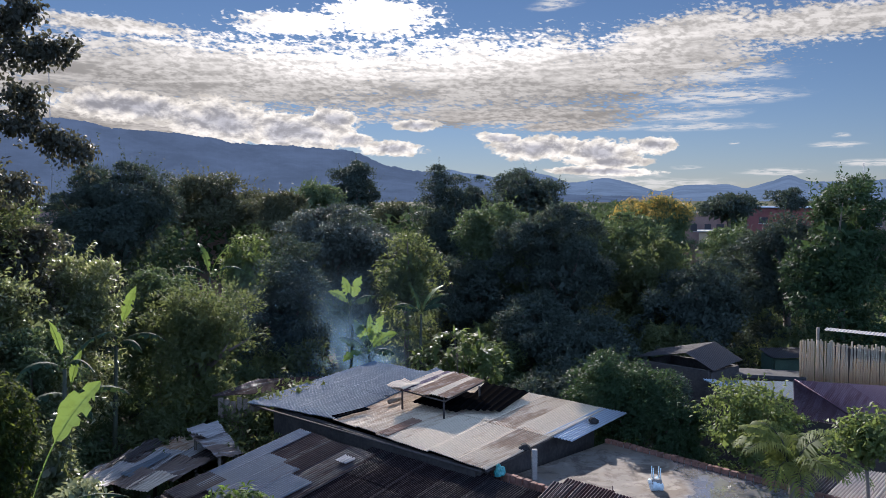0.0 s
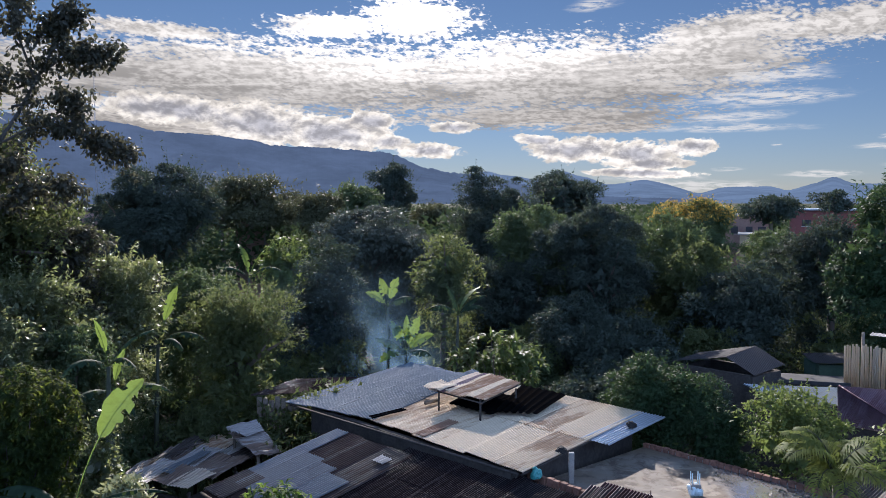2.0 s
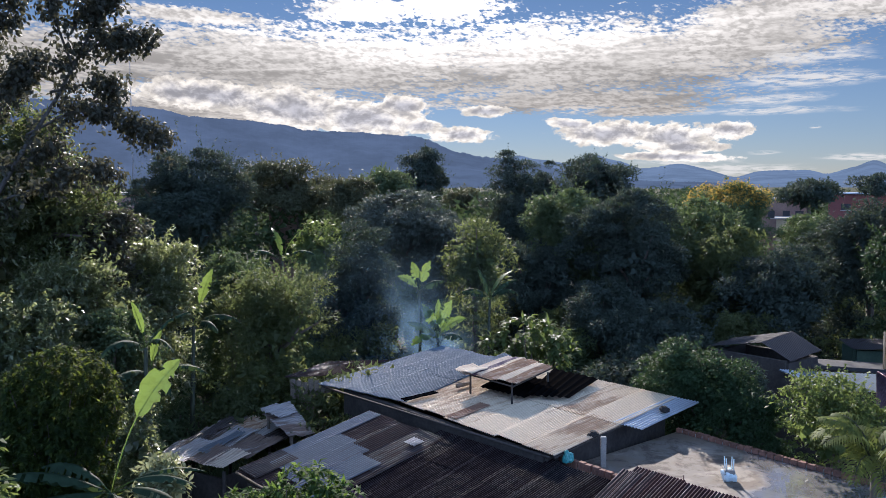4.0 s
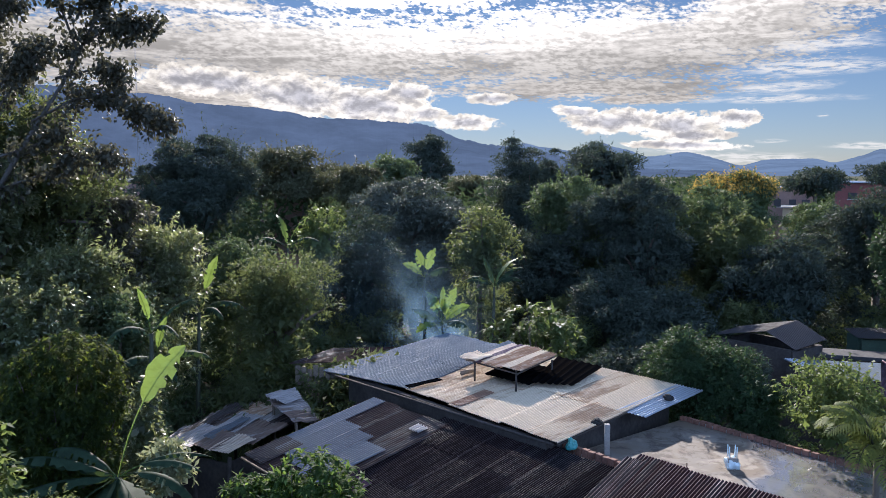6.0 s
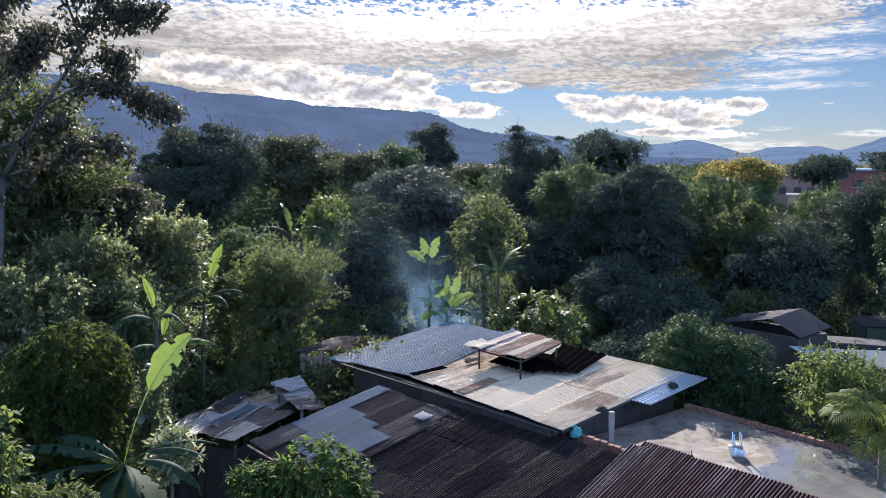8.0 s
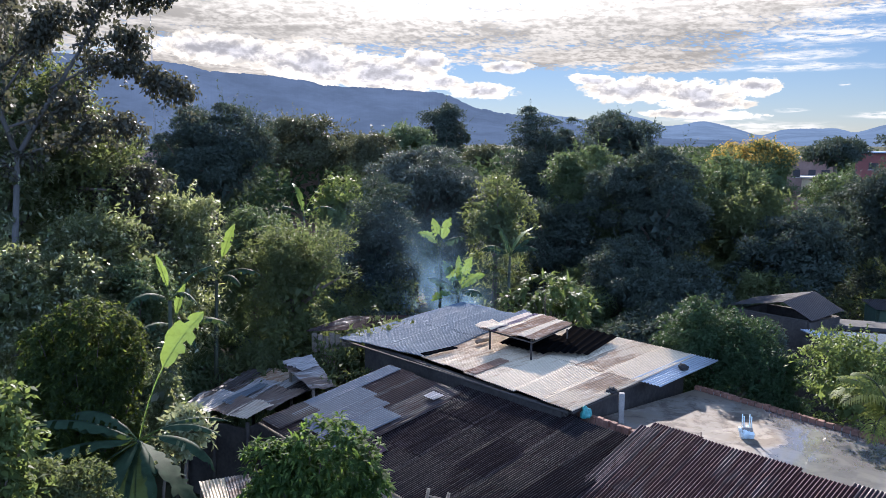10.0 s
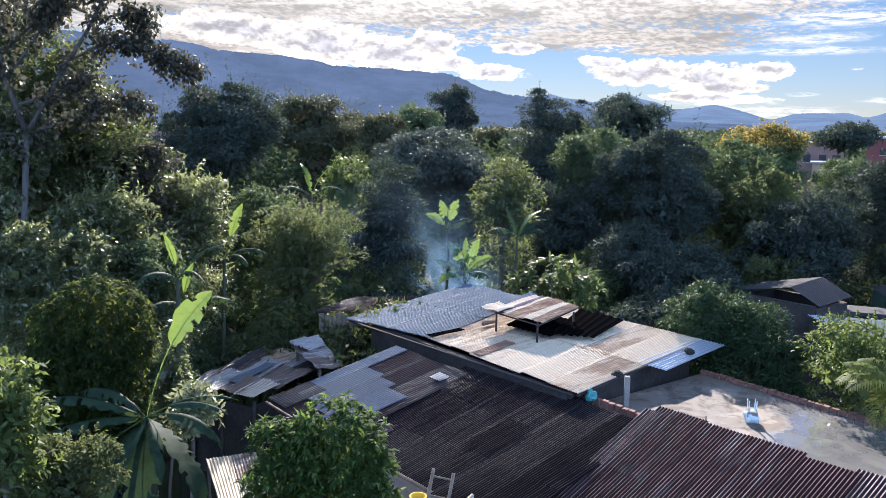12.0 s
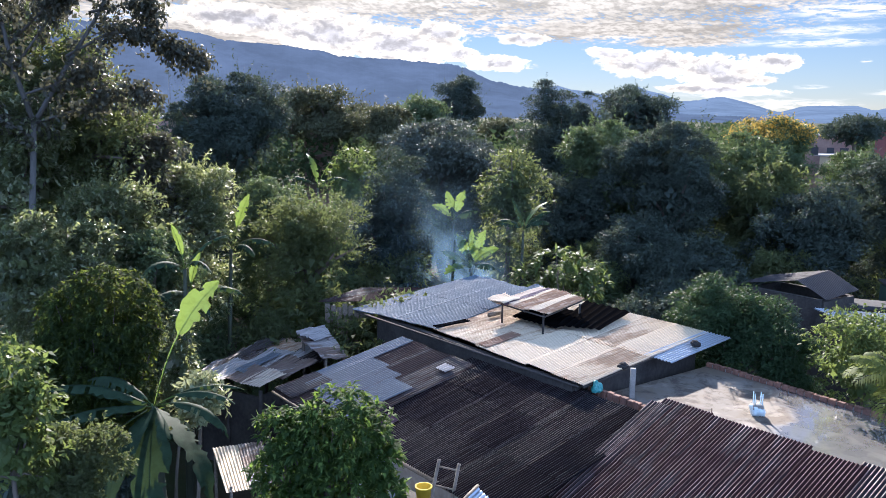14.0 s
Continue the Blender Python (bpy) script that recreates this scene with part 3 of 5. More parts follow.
def tree(name, label, x, y, top, low, r, mat, leaf, cover, lobes, seed, wood=None, width=0.42, blossom=None, sprigs=None):
    rng = np.random.default_rng(seed)
    airy = mat in (leaf_bright, leaf_olive, leaf_gloss, leaf_pale)
    leaf *= 0.64 if airy else 0.52
    centre, radii = (x, y, (top + low) / 2), (r, r, (top - low) / 2)
    if sprigs is None:
        sprigs = 0.55 if airy else 0.05 if mat in (leaf_dark, leaf_silver) else 0.14
    at, out, tufts = crown_points(rng, centre, radii, lobes, cover * (1 - 0.35 * sprigs), leaf, width, sprigs, 0.84 if name == "mango_tree" and r > 1 or mat == leaf_dark_tip else 0.0,
                                  0.9 if airy else 2.0)
    if 0.9 < low < 6.5 and r > 0.6 and y < 46:
        # lower boughs that reach down towards the ground
        hang = [crown_points(rng, (x + k * r * 0.4, y - 0.15 * r, low * 0.62), (r * 0.62, r * 0.62, low * 0.6), 3, cover * 0.75, leaf * 1.25, width) for k in (-1, 1)]
        at, out = np.concatenate([at] + [h[0] for h in hang]), np.concatenate([out] + [h[1] for h in hang])
    root = thing(name, label, "shrub" if "shrub" in label or "bush" in label else "tree", x, y, 0.0, "garden trees")
    part("trunk", tubes("trunk", trunk_runs(rng, x, y, centre, radii, tufts, 0.05 + 0.045 * r if r > 0.7 else 0.03), wood or bark), None, root)
    # oversized leaves added in the heart of the crown to block light
    heart = unit(rng.normal(0, 1, (int(9.0 * r * (top - low) / (leaf * leaf * 6)) + 40, 3)))
    heart_at = np.array(centre) + heart * np.array(radii) * rng.uniform(0.25, 0.66, (len(heart), 1))
    close = y < 17
    leaves = np.concatenate([leaf_cards(rng, at, out, leaf, width, kite=close), leaf_cards(rng, heart_at, heart, leaf * 2.4, 0.7, kite=close)])
    part("crown", faces_mesh("crown", leaves, mat, 4 if close else 3), None, root)
    if blossom is not None:
        high = np.repeat(at[(at[:, 2] > centre[2] + 0.42 * radii[2])], 2, 0)
        some = high[rng.random(len(high)) < 0.6]
        some = some + rng.normal(0, 0.12, some.shape)
        part("blossom", leaf_mesh("blossom", leaf_cards(rng, some, unit(rng.normal(0, 1, some.shape) + np.array([0, 0, 0.8])), leaf * 0.6, 0.7), blossom), None, root, "bright yellow blossom")
    return root


def rosette_tree(name, label, x, y, lobes, leaf, tips, mat, seed, inner=0.5):
    """A tree whose long drooping leaves sit in whorls at the twig ends. lobes: rows of centre and radius."""
    rng = np.random.default_rng(seed)
    root = thing(name, label, "tree", x, y, 0.0, "garden trees")
    total = sum(l[3] ** 2 for l in lobes)
    at, out = [], []
    for cx, cy, cz, rad in lobes:
        n = int(tips * rad * rad / total)
        d = unit(rng.normal(0, 1, (n, 3)) + np.array([0, 0, 0.25]))
        deep = np.where(rng.random((n, 1)) < inner, rng.uniform(0.45, 0.85, (n, 1)), rng.uniform(0.88, 1.08, (n, 1)))
        at.append(np.array([cx, cy, cz]) + d * rad * deep * np.array([1, 1, 0.92]))
        out.append(unit(d + np.array([0, 0, 0.35])))
    at, out = np.concatenate(at), np.concatenate(out)
    fork = Vector((x, y, min(l[2] - 0.9 * l[3] for l in lobes) + 0.15))
    runs = [([Vector((x, y, -0.05)), Vector((x + 0.06, y, fork.z * 0.5)), fork], [0.07, 0.055, 0.045])]
    for i in rng.choice(len(at), 46, replace=False):
        end = Vector(at[i])
        knee = fork.lerp(end, 0.55) + Vector(rng.normal(0, 0.06, 3))
        runs.append(([fork, knee, end], [0.026, 0.015, 0.006]))
    part("trunk", tubes("trunk", runs, bark, 6), None, root)
    each = 13
    p, axis = np.repeat(at, each, 0), np.repeat(out, each, 0)
    ring = unit(np.cross(axis, rng.normal(0, 1, axis.shape)))
    spread = rng.uniform(0.05, 1.0, (len(p), 1))
    along = unit(ring * (0.45 + spread) + axis * (1.0 - 0.9 * spread) + np.array([0, 0, -0.12]))
    fall = unit(along + np.array([0, 0, -0.75]))
    side = unit(np.cross(along, np.array([0, 0, 1.0]) + 0.25 * rng.normal(0, 1, along.shape)))
    l = leaf * rng.uniform(0.65, 1.2, (len(p), 1))
    w = l * 0.14
    root_of, bend = p + along * l * 0.06, p + along * l * 0.52
    tip = bend + fall * l * 0.5
    upper = np.stack([root_of - side * w * 0.25, bend - side * w, bend + side * w, root_of + side * w * 0.25], 1)
    lower = np.stack([bend - side * w, tip - side * w * 0.12, tip + side * w * 0.12, bend + side * w], 1)
    part("crown", faces_mesh("crown", np.concatenate([upper, lower], 1).reshape(-1, 3), mat, 4), None, root)
    return root


def banana_leaf(rng, base, way, length, breadth, arch, torn, twist=0.0, stalk=0.14, hang=0.0):
    """A long paddle blade on an arching midrib with torn edges. way: horizontal heading and rise."""
    n = 28
    head = Vector((way[0], way[1], 0)).normalized()
    pitch = way[2]
    pts, p = [], Vector(base)
    for i in range(n + 1):
        pts.append(p.copy())
        a = pitch - arch * (i / n) ** 1.4
        p = p + (head * math.cos(a) + Vector((0, 0, math.sin(a)))) * (length / n)
    side0 = Vector((-head.y, head.x, 0))
    verts, faces = [], []
    for i, c in enumerate(pts):
        t = i / n
        w = breadth * 0.5 * (max(0.03, math.sin(math.pi * min(1.0, 0.06 + 0.94 * (t - stalk) / (1 - stalk)))) ** 0.75 if t > stalk else 0.06)
        d = (pts[min(i + 1, n)] - pts[max(i - 1, 0)]).normalized()
        s = Matrix.Rotation(twist, 3, d) @ side0
        up = s.cross(d) * -1
        for k in (-1, 1):
            edge = w * (1 - (rng.uniform(0.1, 0.45) if rng.random() < torn else rng.uniform(0, 0.08)))
            open_side = s * (k * edge * (1 - 0.35 * hang))
            sag = up * (0.22 * edge * (1 - hang)) - Vector((0, 0, (torn * 0.25 + 0.8 * hang) * edge))
            verts += [c + open_side + sag, c + open_side * 0.5 + up * (0.12 * edge * (1 - hang)) - Vector((0, 0, 0.22 * hang * edge))]
        verts.append(c)
    for i in range(n):
        a, b = i * 5, (i + 1) * 5
        faces += [(a + 1, a + 4, b + 4, b + 1), (a + 4, a + 3, b + 3, b + 4)]
        # slits where the blade is torn between its side veins
        if rng.random() > torn * 0.45:
            faces.append((a, a + 1, b + 1, b))
        if rng.random() > torn * 0.45:
            faces.append((a + 3, a + 2, b + 2, b + 3))
    return verts, faces


def banana_plant(label, x, y, z, height, blades, seed):
    """blades: rows of heading, rise, length, breadth, arch, torn, old (1) or young (0)."""
    rng = np.random.default_rng(seed)
    root = thing("banana_plant", label, "banana plant", x, y, 0.0, "banana plants")
    crown = Vector((x + rng.uniform(-.1, .1), y + rng.uniform(-.1, .1), z + height))
    part("stem", tubes("stem", [([(x, y, -0.05), (x, y, (z + height) * 0.5), crown], [0.08, 0.06, 0.035])], stem_green, 9), None, root)
    for heading, rise, length, breadth, arch, torn, old, *more in blades:
        a = radians(heading)
        v, f = banana_leaf(rng, crown, (math.sin(a), math.cos(a), radians(rise)), length, breadth, radians(arch), torn, more[1] if len(more) > 1 else rng.uniform(-0.5, 0.5), more[0] if more else 0.14, 0.8 * old)
        leaf = part("leaf", mesh_of("leaf", v, f, leaf_banana_old if old else leaf_banana, True), None, root)
        mid = [Vector(v[i * 5 + 4]) + Vector((0, 0, -0.008)) for i in range(0, 29, 4)]
        part("midrib", tubes("midrib", [(mid, [0.009 - 0.0009 * i for i in range(8)])], leaf_banana, 5), None, leaf)
    return root

# ---------------------------------------------------------------- ground and distance


def make_ground():
    n, verts, faces = 60, [], []
    ring = [0.0, 6, 12, 20, 30, 45, 70, 120, 300, 900, 2200, 4900]
    for r in ring:
        for k in range(n):
            a = 2 * math.pi * k / n
            x, y = r * math.sin(a), 15 + r * math.cos(a)
            verts.append((x, y, 0.0 if r > 70 else 0.12 * noise.noise((x * 0.2, y * 0.2, 3.0)) - 0.04))
    for i in range(len(ring) - 1):
        for k in range(n):
            a, b = i * n + k, i * n + (k + 1) % n
            faces.append((a, b, b + n, a + n))
    ob = new("ground", mesh_of("ground", verts, faces, ground_mat, True))
    tagged(ob, "dark earth with patches of grass under trees", "ground", kind="structure")


def sigmoid(v):
    return 1 / (1 + math.exp(-max(-60.0, min(60.0, v))))


def ridge_near(az):
    """Crest height of the long wooded ridge, by compass angle."""
    step = lambda c, w, h: h * sigmoid((c - az) / w)
    return (33 - 1.3 * max(az, -30) + step(3.5, 1.2, 51) + step(-0.5, 1.0, 14) + step(-3.6, 0.45, 14) + step(-5.2, 0.45, 37) + step(-8, 1.5, 12)
            + step(-15.0, 0.12, 10) + step(-17, 0.6, 14) + step(-22.9, 0.5, 19) + step(-27, 2.0, 12) - step(-50, 5, 50))


def ridge_far(az):
    bump = lambda c, w, h: h * math.exp(-((az - c) / w) ** 2)
    return (82 + bump(-3, 2, 31) + bump(0.3, 1.4, 57) + bump(2.6, 1.6, 37) + bump(5.6, 1.2, 66) + bump(7.4, 1.0, 29) + bump(11.2, 1.3, 23) - bump(14.8, 1.3, 36)
            - bump(17.8, 1.7, 10) - bump(20.4, 0.9, 24) + bump(23.0, 0.8, 29) + bump(30, 2, 10) + bump(37, 5, 40))


def make_hills(name, label, crest, distance, mat, lo, hi, rough):
    n, rows, verts, faces = 1500, 9, [], []
    for i in range(n + 1):
        az = lo + (hi - lo) * i / n
        h = crest(az) + rough * (0.5 * noise.noise((az * 1.1, 0.0, distance)) + 0.35 * noise.noise((az * 3.7, 1.0, distance)) + 0.3 * noise.noise((az * 11, 2.0, 0)) + 0.22 * noise.noise((az * 31, 3.0, 0)))
        for k in range(rows):
            t = k / (rows - 1)
            d = distance * (0.72 + 0.28 * t)
            z = h * t ** 1.3 + 10 * math.sin(math.pi * t) * noise.noise((az * 0.7, t * 3.0, 5.0))
            verts.append((d * math.sin(radians(az)), d * math.cos(radians(az)), z))
    for i in range(n):
        for k in range(rows - 1):
            a = i * rows + k
            faces.append((a, a + rows, a + rows + 1, a + 1))
    ob = new(name, mesh_of(name, verts, faces, mat, True))
    tagged(ob, label, "mountain", kind="structure")


make_ground()
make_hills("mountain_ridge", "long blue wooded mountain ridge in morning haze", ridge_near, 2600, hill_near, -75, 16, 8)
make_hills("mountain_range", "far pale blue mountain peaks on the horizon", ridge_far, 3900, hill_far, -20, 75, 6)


def make_woods():
    rng = np.random.default_rng(5)
    at, out, size = [], [], []
    for _ in range(900):
        d = 50 * (420 / 50) ** rng.random()
        a = rng.uniform(-0.95, 0.95)
        r = rng.uniform(1.6, 3.4) * (1 + d / 500)
        top = rng.uniform(4.6, 7.4)
        if 0.23 < a < 0.50 and d < 110:
            top = rng.uniform(2.2, 3.6)
        c = np.array([d * math.sin(a), d * math.cos(a), top - r * 0.6])
        n = 300 if d < 140 else 110
        dd = unit(rng.normal(0, 1, (n, 3)))
        at.append(c + dd * r * np.array([1, 1, 0.7]) * rng.uniform(0.7, 1.08, (n, 1)))
        out.append(dd)
        size.append(np.full(n, 0.5 if d < 140 else 1.2))
    v = leaf_cards(rng, np.concatenate(at), np.concatenate(out), np.concatenate(size), 0.6)
    ob = new("far_woods", leaf_mesh("far_woods", v, woods_mat))
    tagged(ob, "distant dark green treetops of the wooded plain", "woods", kind="stuff")


make_woods()

# ---------------------------------------------------------------- roofs and houses


def sheet(parent, quad, u0, u1, v0, v1, mat, lift=0.0, pitch=0.066, depth=0.024, seed=0, name="roof_sheet", label="", warp=0.012):
    """A corrugated sheet on part of a four-cornered roof plane; the waves run from the front edge to the back."""
    a, b, c, d = (Vector(q) for q in quad)
    nrm = (b - a).cross(d - a).normalized()
    if nrm.z < 0:
        nrm = -nrm
    at = lambda u, v: (a * (1 - u) + b * u) * (1 - v) + (d * (1 - u) + c * u) * v
    wide = (at(u1, v0) - at(u0, v0)).length
    waves = max(2, round(wide / pitch))
    n, rows = waves * 8, 4
    verts, faces = [], []
    for j in range(rows + 1):
        v = v0 + (v1 - v0) * j / rows
        for i in range(n + 1):
            u = u0 + (u1 - u0) * i / n
            h = depth * ((0.5 + 0.5 * math.sin(2 * math.pi * i / 8)) ** 1.6 - 0.5)
            h += warp * noise.noise((u * 7 + seed, v * 5, seed * 1.7))
            verts.append(at(u, v) + nrm * (lift + h))
    for j in range(rows):
        for i in range(n):
            k = j * (n + 1) + i
            faces.append((k, k + 1, k + n + 2, k + n + 1))
    return part(name, mesh_of(name, verts, faces, mat, True), None, parent, label)


def roof(parent, quad, cols, rows, mats, seed, pitch=0.066, skew=0.02, lift=0.0):
    """Overlapping sheets; upper rows lie on the lower ones."""
    rnd = random.Random(seed)
    for r in range(rows):
        for c in range(cols):
            u0, u1 = c / cols - 0.006, (c + 1) / cols + 0.012
            v0, v1 = r / rows - (0.03 if r else 0) + rnd.uniform(-skew, skew), (r + 1) / rows + rnd.uniform(0, skew)
            sheet(parent, quad, u0, u1, v0, v1, rnd.choice(mats), lift + 0.012 * r + 0.006 * (c % 2) + rnd.uniform(0, 0.006), pitch, seed=seed + r * 17 + c)


def wall(name, parent, p, q, z0, z1, mat, thick=0.14, label=""):
    p, q = Vector((p[0], p[1], 0)), Vector((q[0], q[1], 0))
    d = q - p
    turn = Matrix.Translation(p) @ Matrix.Rotation(math.atan2(d.y, d.x), 4, "Z")
    return box(name, (0, -thick / 2, z0), (d.length, thick / 2, z1), mat, parent, turn, 0.008, label)


def beam(name, parent, p, q, thick, mat):
    return part(name, tubes(name, [([p, q], [thick, thick * 0.9])], mat, 6), None, parent)


# the house with the light tin roof
kitchen = thing("tin_roof_house", "low wooden house under a weathered light tin roof", "house", -0.5, 18.0, 0.0)
PINK = [(-2.40, 17.61, 3.15), (0.75, 14.29, 3.15), (3.55, 17.80, 3.32), (-0.11, 21.16, 3.34)]
BLUE = [(-4.64, 19.14, 3.15), (-2.34, 17.55, 3.17), (-0.11, 21.11, 3.37), (-1.96, 22.85, 3.37)]
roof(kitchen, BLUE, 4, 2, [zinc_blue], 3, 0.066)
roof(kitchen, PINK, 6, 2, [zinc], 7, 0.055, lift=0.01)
sheet(kitchen, [(2.01, 16.07, 3.24), (2.58, 15.97, 3.13), (4.14, 17.96, 3.18), (3.51, 17.80, 3.34)], 0, 1, 0, 1, zinc_bright, 0.03, seed=31,
      label="newer bright zinc sheet overhanging the edge")
sheet(kitchen, PINK, 0.34, 0.41, 0.0, 0.27, rust_patch, 0.045, seed=41)
sheet(kitchen, [(-2.44, 17.55, 3.20), (-2.33, 17.40, 3.20), (-1.62, 17.97, 3.25), (-1.76, 18.08, 3.25)], 0, 1, 0, 1, black_sheet, 0.05, seed=43, name="loose_sheet",
      label="narrow dark strip of sheet lying on the seam")
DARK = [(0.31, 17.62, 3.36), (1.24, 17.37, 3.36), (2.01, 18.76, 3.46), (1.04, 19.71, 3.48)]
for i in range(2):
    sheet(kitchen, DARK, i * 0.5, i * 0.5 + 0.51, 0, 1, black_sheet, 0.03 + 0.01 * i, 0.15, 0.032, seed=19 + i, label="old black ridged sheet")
# black sheet laid under the vent in place of the shade there
sheet(kitchen, [(-0.72, 18.35, 3.34), (0.30, 17.45, 3.34), (1.02, 18.55, 3.42), (-0.05, 19.55, 3.44)], 0, 1, 0, 1, black_sheet, 0.02, 0.15, 0.02, seed=23, name="smoke_hole", label="black sheet under the vent standing for its shaded opening")
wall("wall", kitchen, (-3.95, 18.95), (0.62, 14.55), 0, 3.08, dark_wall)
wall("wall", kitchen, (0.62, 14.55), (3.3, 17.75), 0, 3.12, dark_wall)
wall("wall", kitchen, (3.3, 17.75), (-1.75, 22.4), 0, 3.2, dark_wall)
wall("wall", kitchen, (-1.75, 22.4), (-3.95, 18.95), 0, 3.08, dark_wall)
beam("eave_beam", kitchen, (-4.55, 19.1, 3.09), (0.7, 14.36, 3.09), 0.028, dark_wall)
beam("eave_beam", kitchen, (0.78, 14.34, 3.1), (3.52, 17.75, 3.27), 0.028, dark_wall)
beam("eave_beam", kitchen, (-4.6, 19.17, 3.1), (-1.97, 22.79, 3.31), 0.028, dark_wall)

# raised smoke vent roof over the kitchen
VENT = [(-1.22, 18.45, 3.72), (0.08, 17.21, 3.69), (0.96, 18.60, 3.80), (-0.17, 19.89, 3.80)]
vent = thing("smoke_vent", "small raised rusty tin vent roof on posts", "roof vent", -0.2, 18.5, 3.25)
for u0, u1, v0, v1, m in ((-.02, .14, -.04, 1.02, zinc_blue), (.12, .27, -.1, .96, rusty_light), (.25, .36, -.06, 1.0, purple_sheet), (.34, .44, 0, 1.03, zinc), (.42, .55, -.04, 1, rusty_light),
                          (.53, .72, -.03, 1.02, rusty_light), (.70, .84, 0, .99, zinc), (.82, 1.02, .02, .98, rusty_light)):
    sheet(vent, VENT, u0, u1, v0, v1, m, 0.01 + 0.02 * u0, seed=int(u0 * 50) + 3, warp=0.03)
sheet(vent, VENT, 0.05, 0.36, -0.12, 0.25, zinc, 0.07, seed=5, label="bent pale sheet across the vent", warp=0.05)
for px, py in ((-0.92, 18.18), (0.02, 17.38), (0.84, 18.53), (-0.13, 19.65)):
    beam("post", vent, (px, py, 3.2), (px, py, 3.68), 0.026, dark_wall)
beam("rail", vent, (-1.16, 18.46, 3.66), (0.06, 17.29, 3.63), 0.02, dark_wall)
beam("rail", vent, (0.04, 17.31, 3.63), (0.90, 18.60, 3.74), 0.02, dark_wall)
log = thing("log", "short weathered log lying on the tin roof", "log", -1.1, 18.6, 3.25)
beam("trunk_piece", log, (-1.25, 18.50, 3.32), (-0.98, 18.77, 3.33), 0.055, old_wood)


def lump(name, label, category, x, y, z, r, mat, seed, flat=0.7):
    """A crumpled bundle."""
    bm = bmesh.new()
    bmesh.ops.create_icosphere(bm, subdivisions=3, radius=r)
    for v in bm.verts:
        k = 1 + 0.45 * noise.noise(v.co * (2.2 / r) * 0.5 + Vector((seed, 0, 0))) + 0.2 * noise.noise(v.co * (6 / r) * 0.5 + Vector((0, seed, 0)))
        v.co = Vector((v.co.x * k, v.co.y * k, max(v.co.z * k * flat, -r * flat * 0.75))) + Vector((x, y, z + r * flat * 0.7))
    me = bpy.data.meshes.new(name)
    bm.to_mesh(me)
    bm.free()
    me.materials.append(mat)
    ob = new(name, me)
    return tagged(ob, label, category)


lump("rag_bundle", "dark crumpled bundle weighing down the tin roof", "bundle", 1.56, 15.32, 3.20, 0.10, black_rubber, 2)
lump("rag_bundle", "small dark bundle weighing down the zinc sheet", "bundle", 3.20, 16.97, 3.25, 0.10, black_rubber, 6)

# the long brown roofs in front
front_house = thing("brown_roof_house", "long low house under dark brown corrugated sheets", "house", -0.5, 13.5, 0.0)
ROOF_A = [(-3.74, 14.20, 2.13), (-0.40, 11.00, 2.18), (1.97, 13.29, 2.95), (-1.34, 16.50, 2.90)]
ROOF_B = [(-0.62, 10.82, 1.60), (4.10, 6.30, 1.75), (6.78, 8.82, 3.32), (2.06, 13.35, 3.20)]
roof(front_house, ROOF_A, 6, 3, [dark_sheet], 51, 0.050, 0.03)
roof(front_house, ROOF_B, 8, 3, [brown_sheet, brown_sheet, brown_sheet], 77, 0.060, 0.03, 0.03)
sheet(front_house, ROOF_A, 0.02, 0.20, 0.03, 0.22, purple_sheet, 0.06, seed=9, label="faded purple sheet")
sheet(front_house, ROOF_B, -0.03, 0.03, 0.34, 0.99, brown_sheet, 0.07, 0.066, seed=12, label="loose brown edge sheet")
wall("wall", front_house, (-3.45, 14.2), (-0.2, 11.15), 0, 2.05, render_wall)
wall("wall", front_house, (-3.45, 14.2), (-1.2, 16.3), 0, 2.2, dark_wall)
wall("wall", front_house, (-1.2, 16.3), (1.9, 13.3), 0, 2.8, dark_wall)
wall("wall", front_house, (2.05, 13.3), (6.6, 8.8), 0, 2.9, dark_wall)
beam("eave_beam", front_house, (-3.7, 14.22, 2.05), (-0.45, 11.05, 2.10), 0.04, old_wood)

# patched roof between the two
patch_house = thing("patched_roof_shed", "shed roofed with mixed blue zinc and rusty sheets", "shed", -3.3, 15.5, 0.0)
PATCH = [(-5.33, 15.22, 2.37), (-3.62, 13.72, 2.24), (-1.32, 16.05, 2.86), (-3.11, 17.40, 2.98)]
roof(patch_house, PATCH, 3, 2, [rusty], 91, lift=-0.02)
sheet(patch_house, PATCH, 0.00, 0.17, 0.22, 1.00, zinc_pale, 0.03, seed=4, label="pale zinc sheet along the edge")
sheet(patch_house, PATCH, 0.12, 0.42, 0.16, 0.66, zinc_pale, 0.035, seed=5)
sheet(patch_house, PATCH, 0.40, 0.66, 0.12, 0.62, zinc_pale, 0.042, seed=6)
sheet(patch_house, PATCH, 0.64, 0.92, 0.02, 0.56, zinc_pale, 0.035, seed=7)
sheet(patch_house, PATCH, 0.00, 0.28, 0.00, 0.30, rusty, 0.045, seed=8)
sheet(patch_house, PATCH, 0.80, 0.93, 0.80, 0.88, scrap_sheet, 0.06, seed=14, name="loose_sheet", label="small bright scrap of zinc")
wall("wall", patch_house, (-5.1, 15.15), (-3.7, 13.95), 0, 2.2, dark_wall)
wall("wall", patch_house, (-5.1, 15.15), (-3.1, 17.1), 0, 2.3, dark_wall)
beam("eave_beam", patch_house, (-5.38, 15.2, 2.33), (-3.6, 13.68, 2.18), 0.03, old_wood)

